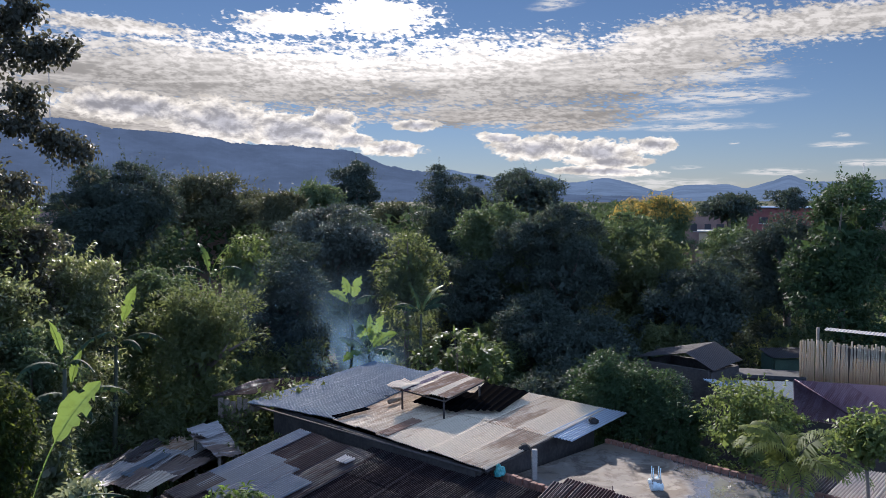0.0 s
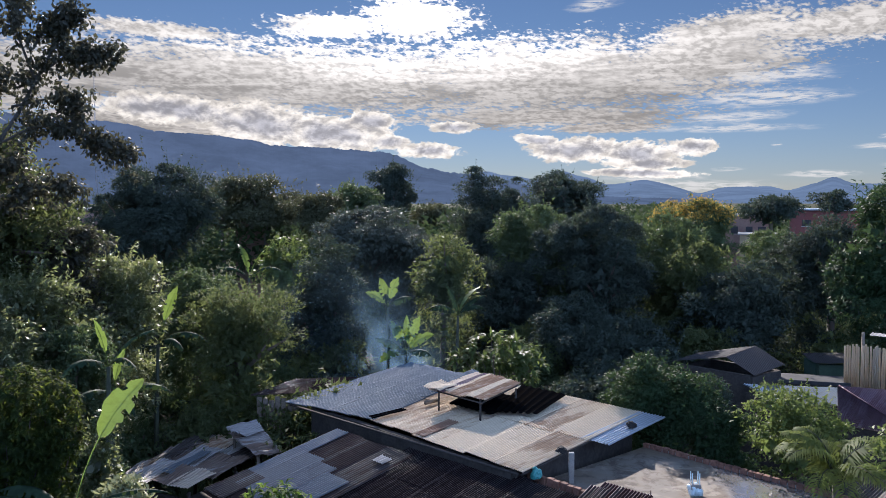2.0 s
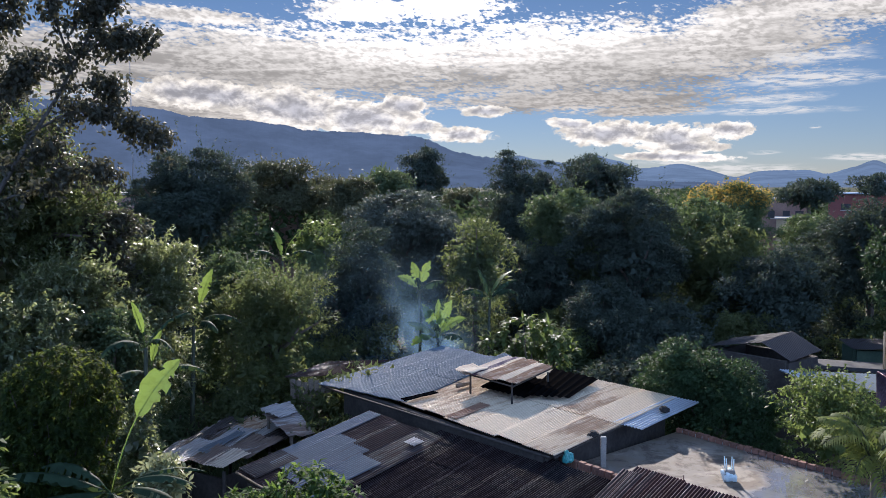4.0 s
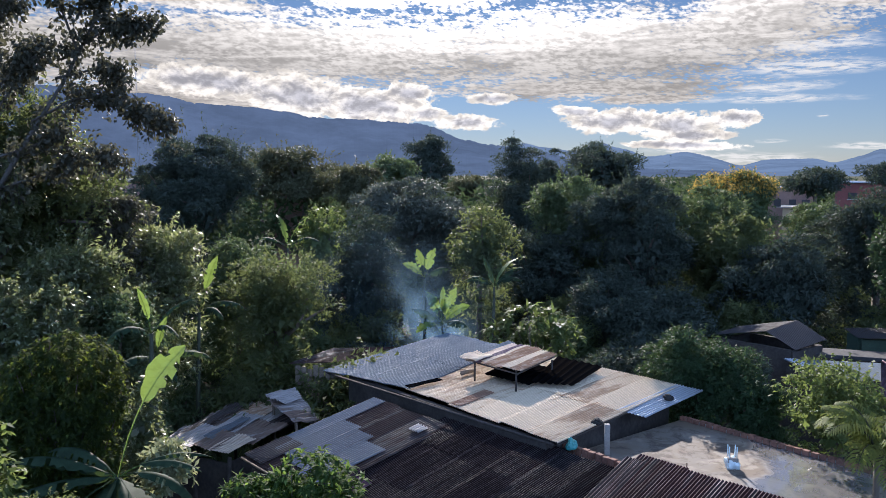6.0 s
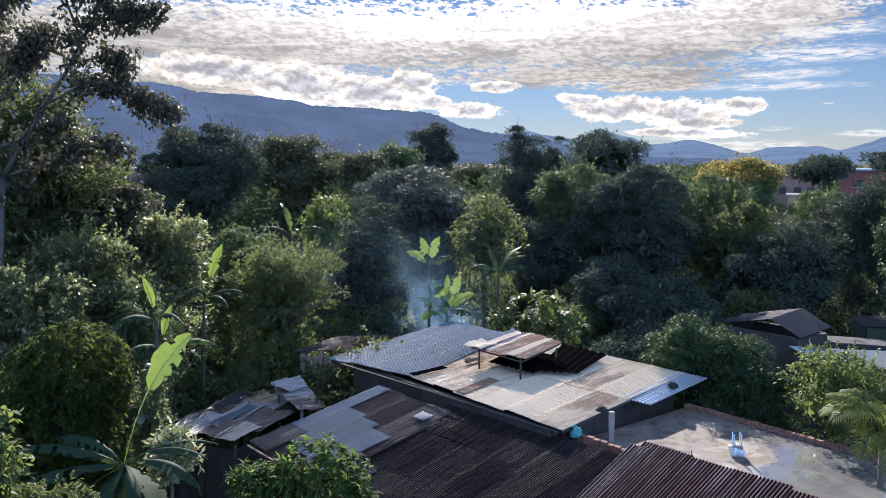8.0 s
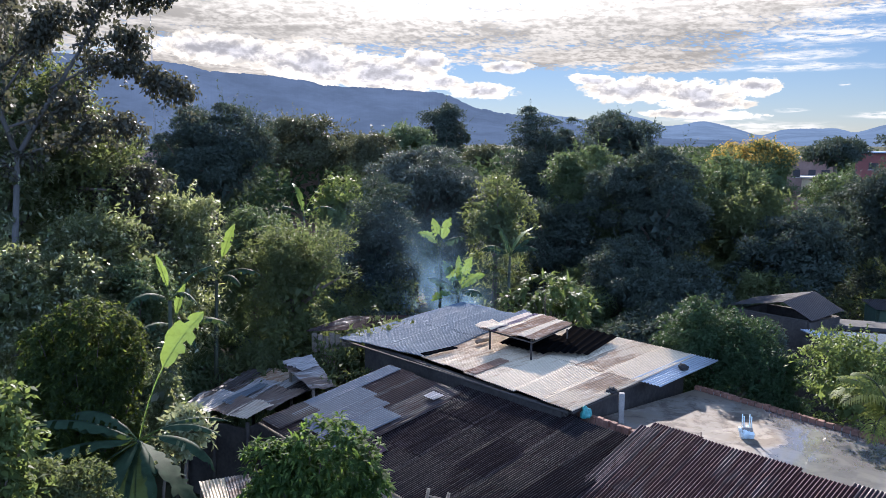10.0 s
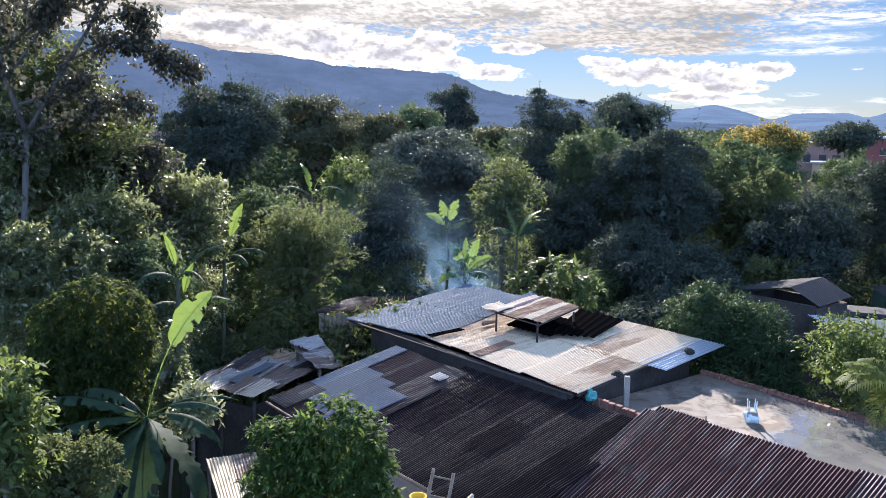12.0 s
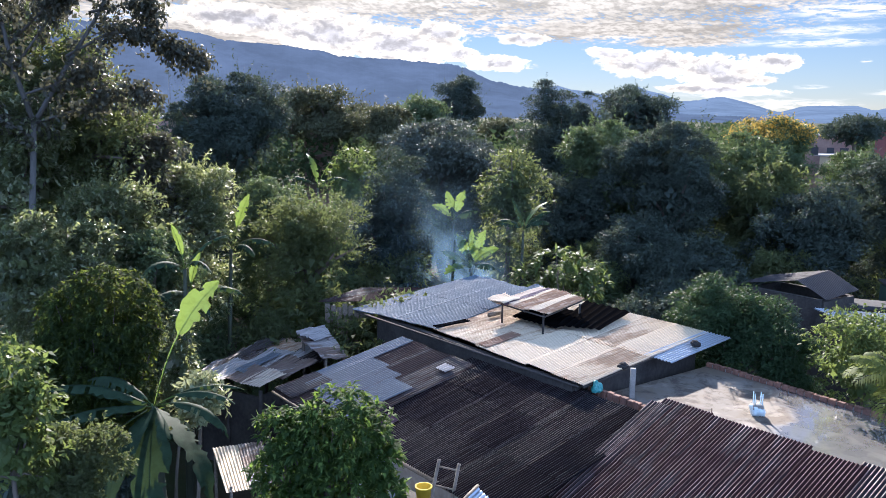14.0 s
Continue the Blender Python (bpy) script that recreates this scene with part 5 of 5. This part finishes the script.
tree("guava_tree", "sunlit light green small-leaved tree", -6.7, 22.0, 5.55, 2.54, 1.63, leaf_olive, 0.16, 0.66, 9, 32)
tree("guava_tree", "bright green leafy treetop among darker trees", -7.9, 32.1, 6.53, 3.83, 1.11, leaf_bright, 0.26, 1.0, 6, 33)
tree("guava_tree", "loose green tree beside the banana plants", -8.7, 24.5, 5.83, 2.62, 1.08, leaf_mid, 0.24, 1.8, 6, 34)
tree("breadfruit_tree", "tree with large sunlit olive leaves", -1.4, 31.0, 6.62, 3.19, 1.25, leaf_olive, 0.3, 0.75, 8, 35)
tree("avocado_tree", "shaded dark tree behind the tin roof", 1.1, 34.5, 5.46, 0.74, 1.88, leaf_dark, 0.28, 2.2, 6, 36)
rosette_tree("guava_tree", "sunlit open light green tree behind the tin roof", 0.6, 24.5,
             [(0.3, 24.4, 3.45, 0.55), (1.05, 24.6, 3.4, 0.50), (-0.35, 24.5, 3.0, 0.50), (1.5, 24.5, 2.9, 0.45), (0.6, 24.3, 2.9, 0.75), (0.0, 24.6, 2.3, 0.7), (1.1, 24.6, 2.2, 0.7)],
             0.36, 125, leaf_bright, 37, 0.1)
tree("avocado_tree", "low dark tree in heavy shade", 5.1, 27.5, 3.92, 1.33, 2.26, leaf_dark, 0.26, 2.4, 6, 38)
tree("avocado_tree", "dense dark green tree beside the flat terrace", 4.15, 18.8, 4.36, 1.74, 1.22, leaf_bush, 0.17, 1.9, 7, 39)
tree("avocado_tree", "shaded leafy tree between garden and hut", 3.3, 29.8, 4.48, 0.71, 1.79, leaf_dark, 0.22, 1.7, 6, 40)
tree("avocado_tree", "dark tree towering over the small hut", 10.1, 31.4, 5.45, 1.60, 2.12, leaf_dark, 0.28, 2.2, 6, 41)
rosette_tree("lime_tree", "dense dark bush with bright leaf tips", -6.95, 11.6,
             [(-6.75, 11.5, 4.78, 0.78), (-7.25, 11.6, 4.65, 0.62), (-6.4, 11.5, 4.4, 0.46), (-7.0, 11.3, 4.0, 0.8), (-6.5, 11.3, 3.7, 0.55), (-7.4, 11.4, 3.7, 0.55), (-7.0, 11.5, 2.9, 0.9)],
             0.125, 2900, leaf_dark_tip, 42, 0.3)
tree("coffee_tree", "glossy leafy tree catching sun glints", -9.0, 16.7, 6.27, 3.36, 1.34, leaf_gloss, 0.18, 1.2, 8, 43)
tree("coffee_tree", "grey green glossy tree with sparkling leaves", -9.2, 20.0, 6.60, 3.76, 1.25, leaf_gloss, 0.2, 1.3, 7, 44)
tree("coffee_tree", "tangled green tree below the tall trunk", -9.6, 14.1, 5.89, 3.55, 1.32, leaf_gloss, 0.17, 1.15, 8, 45)
tree("guava_tree", "olive green tree with open branches", -13.0, 21.3, 7.02, 3.67, 2.19, leaf_olive, 0.22, 1.1, 9, 46)
tree("almond_tree", "small tree with reddish brown dry leaves", -10.0, 19.0, 7.50, 5.91, 0.99, leaf_rust, 0.24, 1.2, 6, 47)
tree("guava_tree", "leafy green shrub below the banana plants", -8.2, 16.0, 5.40, 3.57, 0.80, leaf_mid, 0.18, 1.8, 5, 48)
tree("guava_tree", "yellow green shrub with drooping leaf clusters", -5.5, 7.4, 5.60, 3.76, 0.40, leaf_bright, 0.17, 1.0, 6, 49)
tree("coffee_tree", "small-leaved dull green shrub", -5.4, 8.2, 4.31, 3.15, 0.59, leaf_olive, 0.09, 1.4, 7, 50)
rosette_tree("mango_tree", "young mango tree with light green leaf tips", -2.5, 8.9,
             [(-2.28, 8.9, 4.22, 0.54), (-2.72, 9.0, 4.0, 0.42), (-3.06, 8.9, 4.15, 0.30), (-1.92, 8.85, 3.95, 0.30), (-3.12, 8.8, 3.72, 0.30), (-2.35, 8.8, 3.5, 0.58), (-1.80, 8.8, 3.55, 0.26), (-2.9, 8.8, 3.2, 0.40), (-2.4, 8.9, 2.8, 0.55)],
             0.135, 1250, leaf_mango, 51)
tree("croton_shrub", "small shrub with pale cream leaves", -5.08, 11.1, 3.95, 3.15, 0.33, leaf_pale, 0.20, 0.7, 5, 52)
tree("croton_shrub", "thin young shrub beside the scrap shed", -7.0, 19.6, 2.74, 1.54, 0.53, leaf_olive, 0.16, 1.1, 5, 53)
tree("guava_tree", "bright sunlit shrub beside the terrace", 6.2, 15.8, 4.25, 2.43, 1.07, leaf_bright, 0.15, 0.6, 8, 54)
tree("guava_tree", "leafy shoots above the rusty roof", 6.1, 11.5, 4.89, 4.04, 0.47, leaf_bright, 0.15, 0.55, 5, 55)
tree("coffee_tree", "upright leafy shrub hiding the banana stems", -6.5, 13.5, 4.27, 2.14, 0.39, leaf_gloss, 0.16, 1.0, 5, 56)
tree("guava_tree", "airy olive tree rising beside the tall trunk", -11.5, 18.8, 9.03, 5.61, 2.18, leaf_olive, 0.2, 0.8, 10, 57)
tree("guava_tree", "thin leafy tree crowding the garden edge", -11.5, 16.4, 8.40, 5.11, 1.26, leaf_gloss, 0.2, 1.1, 8, 58)
tree("guava_tree", "leafy olive tree crowding round the tall trunk", -12.6, 18.6, 10.0, 5.4, 1.75, leaf_olive, 0.24, 0.9, 9, 62)
tree("almond_tree", "broad shaded tree with brownish drooping leaves", -14.2, 19.6, 11.6, 6.8, 1.9, leaf_rust, 0.26, 0.9, 9, 63)
tree("avocado_tree", "low dark bush behind the brick parapet", 5.1, 17.4, 3.61, 2.29, 0.80, leaf_bush, 0.16, 1.8, 5, 59)
tree("avocado_tree", "leafy tree hiding the lower storey of distant houses", 16.4, 45.1, 6.18, 3.67, 2.34, leaf_mid, 0.3, 2.0, 5, 60)
tree("shrub_tree", "dark bush growing against the hut wall", 5.9, 21.1, 3.05, 0.6, 0.85, leaf_dark, 0.2, 1.8, 5, 61)


def tall_tree():
    """A tall open tree with a pale trunk and drooping brownish leaf sprays."""
    rng = np.random.default_rng(77)
    root = thing("tall_tree", "tall open tree with pale trunk and brownish leaves", "tree", -10.8, 15.6, 0.0, "garden trees")
    fork = Vector((-10.59, 15.77, 7.6))
    runs = [([(-10.75, 15.6, -0.05), (-10.85, 15.66, 4.0), fork], [0.10, 0.08, 0.06])]
    limbs = [[fork, (-10.85, 15.6, 8.7), (-11.1, 15.5, 10.2), (-11.0, 15.6, 12.4)],
             [fork, (-10.1, 16.05, 8.6), (-9.5, 16.45, 9.8), (-8.9, 16.8, 11.2), (-8.5, 17.0, 12.2)]]
    twigs = [[(-10.0, 16.1, 9.0), (-9.3, 16.55, 9.5), (-8.68, 16.9, 9.56), (-8.1, 17.2, 9.2), (-7.62, 17.4, 8.92)],
             [(-9.5, 16.45, 10.3), (-8.83, 16.82, 10.9), (-8.3, 17.05, 11.08), (-7.88, 17.3, 11.12)],
             [(-9.2, 16.6, 11.2), (-9.0, 16.75, 11.65), (-8.62, 16.92, 11.88)],
             [(-9.6, 16.35, 9.9), (-8.9, 16.8, 10.15), (-8.45, 17.02, 9.92)],
             [(-9.2, 16.6, 10.4), (-9.4, 16.2, 11.5), (-9.2, 16.2, 12.3)],
             [(-10.85, 15.6, 8.7), (-10.3, 15.9, 9.6), (-9.9, 16.2, 10.6)],
             [(-11.1, 15.5, 10.2), (-10.4, 15.8, 11.0), (-9.9, 16.0, 11.9)],
             [(-10.85, 15.6, 8.7), (-11.6, 15.2, 9.4), (-12.4, 14.9, 9.8)],
             [(-11.1, 15.5, 10.2), (-12.0, 15.2, 11.0), (-12.6, 15.1, 11.6)],
             [(-10.6, 15.77, 7.6), (-9.9, 16.2, 7.9), (-9.2, 16.7, 8.3), (-8.6, 17.0, 8.2)],
             [(-10.6, 15.77, 7.3), (-11.3, 15.4, 7.8), (-12.0, 15.2, 8.2)],
             [(-11.1, 15.5, 9.6), (-11.5, 15.3, 10.6), (-11.9, 15.2, 11.4)],
             [(-10.9, 15.6, 9.2), (-10.2, 15.9, 10.0), (-9.5, 16.2, 10.6)],
             [(-11.0, 15.6, 11.0), (-10.4, 15.8, 11.8), (-9.8, 16.0, 12.4)],
             [(-10.7, 15.7, 8.2), (-10.0, 16.1, 8.5), (-9.4, 16.5, 8.8)]]
    runs += [(l, [0.058 - 0.010 * i for i in range(len(l))]) for l in limbs]
    runs += [(l, [0.03, 0.022, 0.016, 0.011, 0.007][:len(l)]) for l in twigs]
    part("trunk", tubes("trunk", runs, bark_pale), None, root)
    for k, group in enumerate((twigs[:5], twigs[5:])):
        at, out = [], []
        for line in group + ([limbs[1][2:]] if k == 0 else [limbs[0][1:]]):
            pts = [Vector(p) for p in line]
            for i in range(len(pts) - 1):
                for _ in range(62 if i else 18):
                    c = pts[i].lerp(pts[i + 1], rng.random()) + Vector(rng.normal(0, 0.15, 3))
                    n = 9
                    d = unit(rng.normal(0, 1, (n, 3)) + np.array([0, 0, -0.25]))
                    at.append(np.array(c) + d * 0.16 * rng.uniform(.4, 1.2, (n, 1)))
                    out.append(d)
        v = leaf_cards(rng, np.concatenate(at), np.concatenate(out), 0.125, 0.6, 0.6, 0.3, True)
        part("foliage", quads_mesh("foliage", v, leaf_rust), None, root)


tall_tree()


def palm(x, y, z):
    rng = np.random.default_rng(31)
    root = thing("palm", "small feather palm with arching yellow green fronds", "palm", x, y, 0.0)
    part("trunk", tubes("trunk", [([(x, y, -.05), (x + .05, y, z * 0.5), (x, y, z)], [.08, .055, .05])], bark, 9), None, root)
    for i in range(15):
        a = 2 * math.pi * i / 15 + rng.uniform(-.2, .2)
        rise, length, arch = radians(rng.uniform(48, 88)), rng.uniform(1.15, 1.55), radians(rng.uniform(85, 135))
        head, p, pts = Vector((math.sin(a), math.cos(a), 0)), Vector((x, y, z)), []
        n = 30
        for k in range(n + 1):
            pts.append(p.copy())
            e = rise - arch * (k / n) ** 1.35
            p = p + (head * math.cos(e) + Vector((0, 0, math.sin(e)))) * length / n
        frond = part("frond", tubes("frond", [(pts[::5], [.016, .014, .012, .010, .008, .006, .004])], stem_green, 5), None, root)
        side = Vector((-head.y, head.x, 0))
        quads = []
        for k in range(4, n + 1):
            c = pts[k]
            d = (pts[min(k + 1, n)] - pts[k - 1]).normalized()
            up = side.cross(d).normalized()
            up = up if up.z > 0 else -up
            for s in (-1, 1):
                l = 0.50 * math.sin(math.pi * min(0.95, 0.22 + 0.74 * k / n)) ** 0.8 * rng.uniform(.85, 1.1)
                w = (side * s + d * 0.8 + up * rng.uniform(0.05, 0.35)).normalized()
                m = c + w * l * 0.45
                tip = m + (w + Vector((0, 0, -0.9))).normalized() * l * 0.55
                quads += [c, m - d * 0.022 + up * 0.006, tip, m + d * 0.022]
        part("frond_blade", quads_mesh("frond_blade", [tuple(q) for q in quads], leaf_palm), None, frond)


palm(5.78, 13.2, 3.38)

banana_plant("banana plant with one tall sunlit leaf", -5.2, 10.15, 0, 3.9,
             [(80, 76, 2.03, .41, 34, .22, 0, .55, 1.2), (192, -28, 1.75, .56, 56, .25, .2, .05, 0.3), (160, -35, 1.8, .54, 50, .25, .2, .05, 0.1), (118, -18, 1.7, .50, 66, .3, .2, .05, -0.3),
              (226, -20, 1.6, .46, 60, .35, .2, .05, 0.4), (145, 10, 1.3, .26, 100, .4, .8, .2), (95, 20, 1.3, .26, 95, .4, .8, .2), (272, 22, 1.75, .54, 48, .3, 1, .08, 0.5), (258, 4, 1.6, .52, 42, .3, 1, .08, 0.35),
              (290, 30, 1.4, .40, 60, .4, 1), (95, 35, 1.3, .22, 70, .5, 1, .3), (60, 28, 1.3, .20, 60, .6, 1, .3)], 3)
banana_plant("banana plant with an upright pale leaf", -8.0, 19.5, 0, 4.45,
             [(75, 76, 1.5, .29, 12, .15, 0, .42, 1.2), (95, 40, 1.4, .32, 90, .6, 1), (130, 30, 1.3, .34, 80, .6, 1), (250, 45, 1.3, .3, 90, .6, 1)], 5)
banana_plant("banana plant with bright folded young leaves", -7.0, 14.9, 0, 4.32,
             [(85, 82, 0.9, .22, 20, .15, 0, .3, 1.1), (110, 25, 1.4, .3, 40, .6, 1), (140, 20, 1.4, .34, 70, .7, 1), (200, 30, 1.2, .3, 90, .6, 1), (80, 30, 1.2, .32, 80, .7, 1)], 7)
banana_plant("slim banana plant among shrubs", -6.88, 14.5, 0, 4.95,
             [(265, 80, 0.9, .2, 15, .15, 0, .3, 1.2), (60, 60, 1.1, .24, 60, .4, 1), (200, 35, 1.2, .3, 90, .6, 1), (130, 35, 1.2, .3, 80, .6, 1)], 9)
banana_plant("sunlit banana clump behind the tin roof", -2.15, 24.2, 0, 3.35,
             [(300, 74, 1.15, .36, 35, .25, 0, .25, -1.2), (55, 76, 1.25, .38, 25, .25, 0, .25, 1.2), (90, 58, 1.1, .36, 55, .35, 0, .22, 1.0), (265, 52, 1.1, .36, 60, .35, 1, .22, -1.0),
              (0, 84, 1.2, .34, 15, .15, 0, .38, 0.9), (180, 65, 1.0, .36, 70, .36, 1, .22, 0.0), (120, 35, 1.0, .36, 80, .4, 1, .22, 0.6), (230, 20, 1.0, .36, 70, .5, 0, .22, -0.5)], 11)
banana_plant("banana plant with yellow green leaves in sun", -3.05, 26.0, 0, 4.55,
             [(310, 78, 1.0, .34, 25, .2, 0, .25, -1.2), (50, 76, 1.05, .36, 25, .2, 0, .25, 1.2), (85, 45, 0.9, .34, 60, .35, 1, .2, 1.0), (255, 55, 0.9, .34, 55, .35, 0, .2, -1.0), (180, 60, 0.9, .34, 60, .36, 1, .2, 0.0)], 13)
banana_plant("banana plant half hidden in shade", -0.75, 26.3, 0, 4.25,
             [(60, 66, 1.3, .38, 50, .36, 0), (320, 72, 1.2, .36, 40, .36, 1), (100, 60, 1.2, .38, 60, .4, 1), (120, 50, 1.2, .36, 90, .4, 1), (240, 50, 1.2, .36, 90, .4, 1), (280, 40, 1.1, .38, 80, .4, 1)], 15)
banana_plant("tall banana plant deep in the garden", -8.4, 29.0, 0, 5.2,
             [(320, 70, 1.6, .3, 50, .4, 0), (60, 72, 1.6, .3, 50, .4, 0), (100, 45, 1.5, .3, 90, .6, 1), (250, 45, 1.5, .3, 90, .6, 1)], 17)


def smoke_material(density):
    """Thin wood smoke: lets most light through and scatters the rest."""
    mat, g, b = material("wood_smoke")
    sep = g.nodes.new("ShaderNodeSeparateXYZ")
    g.links.new(g.coords("UV"), sep.inputs[0])
    u, v = sep.outputs[0], sep.outputs[1]
    side = g.m("MULTIPLY", g.smooth(u, 0.0, 0.5), g.smooth(u, 0.5, 1.0, 1.0, 0.0))
    rise = g.m("MULTIPLY", g.smooth(v, 0.0, 0.10), g.m("POWER", g.m("SUBTRACT", 1.0, v), 2.2))
    curl = g.smooth(g.noise(g.scaled(g.position(), 1.0, 1.0, 0.6), 0.9, 3.0, 0.5, 0.5), 0.25, 0.75)
    tl, clear, mx = g.nodes.new("ShaderNodeBsdfTranslucent"), g.nodes.new("ShaderNodeBsdfTransparent"), g.nodes.new("ShaderNodeMixShader")
    tl.inputs["Color"].default_value = rgb(.36, .64, 1.0)
    g.links.new(g.m("MULTIPLY", g.m("MULTIPLY", side, rise), g.m("MULTIPLY", curl, density)), mx.inputs[0])
    g.links.new(clear.outputs[0], mx.inputs[1])
    g.links.new(tl.outputs[0], mx.inputs[2])
    g.links.new(mx.outputs[0], g.nodes["Material Output"].inputs["Surface"])
    return mat


def smoke(x, y, z, height, drift, layers, spread, density=0.13, label="thin bluish wood smoke rising behind the tin roof"):
    """Curling sheets of smoke that widen as they climb, one behind the other."""
    mat, root = smoke_material(density), thing("smoke_plume", label, "smoke", x, y, z)
    rng = np.random.default_rng(4)
    n, rows = 14, 24
    for k in range(layers):
        ph, lean = rng.uniform(0, 9), rng.uniform(-0.25, 0.25)
        verts, faces, uv = [], [], []
        for j in range(rows + 1):
            v = j / rows
            for i in range(n + 1):
                u = i / n
                w = 0.2 * spread + spread * v
                verts.append((x + drift * v ** 1.3 + lean * v * spread + (u - 0.5) * w * 2 + 0.25 * v * noise.noise((ph, v * 3, 0)),
                              y + 0.22 * k - 0.4 + 0.3 * math.sin(u * 3 + ph + v * 2), z + height * v * (0.8 + 0.05 * k)))
                uv.append((u, v))
        for j in range(rows):
            for i in range(n):
                q = j * (n + 1) + i
                faces.append((q, q + 1, q + n + 2, q + n + 1))
        me = mesh_of("wisp", verts, faces, mat, True)
        layer = me.uv_layers.new(name="UVMap")
        for lp in me.loops:
            layer.data[lp.index].uv = uv[lp.vertex_index]
        part("wisp", me, None, root)


smoke(-1.75, 23.6, 2.5, 4.2, -1.9, 3, 1.7, 0.20)
smoke(-2.5, 25.6, 1.2, 6.5, -2.0, 2, 4.8, 0.22, "faint smoke hanging between the garden trees")


def undergrowth():
    """Three shrubs, then copies of them through the garden."""
    kinds = [tree("shrub", "low dark shrub in the shaded garden", 9.0 + 2 * i, 40.0, 2.6 + 0.3 * i, 0.15, 1.5, m, .30, 1.1, 5, 300 + i) for i, m in enumerate((leaf_dark, leaf_mid, leaf_olive))]
    rnd = random.Random(12)
    spots = []
    while len(spots) < 60:
        x, y = rnd.uniform(-20, 22), rnd.uniform(17.5, 46)
        if abs(x) > 0.62 * y + 1 or (y < 23.5 and -9 < x < 5.0) or (y < 29 and 5.5 < x < 18) or (y < 19 and x > -3):
            continue
        spots.append((x, y))
        copy_thing(kinds[rnd.randrange(3)], pose(x, y, 0, 0, 0, rnd.uniform(0, 360)))
    for x, y in ((-8.3, 13.0), (-7.2, 9.8), (-8.9, 19.4), (-9.8, 12.2), (-3.9, 19.9), (-6.4, 20.6)):
        copy_thing(kinds[rnd.randrange(3)], pose(x, y, 0, 0, 0, rnd.uniform(0, 360)))


undergrowth()

# ---------------------------------------------------------------- bricks of the terrace parapets, last
brick_row(terrace, 1.9, 0.07, -0.02, 0.0, 1.35)
brick_row(terrace, 8.1, 3.66, 0.0, 0.16, 0.46)
box("mortar", (-0.04, 0.045, 2.753), (1.86, 0.095, 2.9), post_mat, terrace, turn, 0.006)
box("mortar", (0.0, 3.635, 2.753), (8.06, 3.685, 2.81), post_mat, terrace, turn, 0.006)
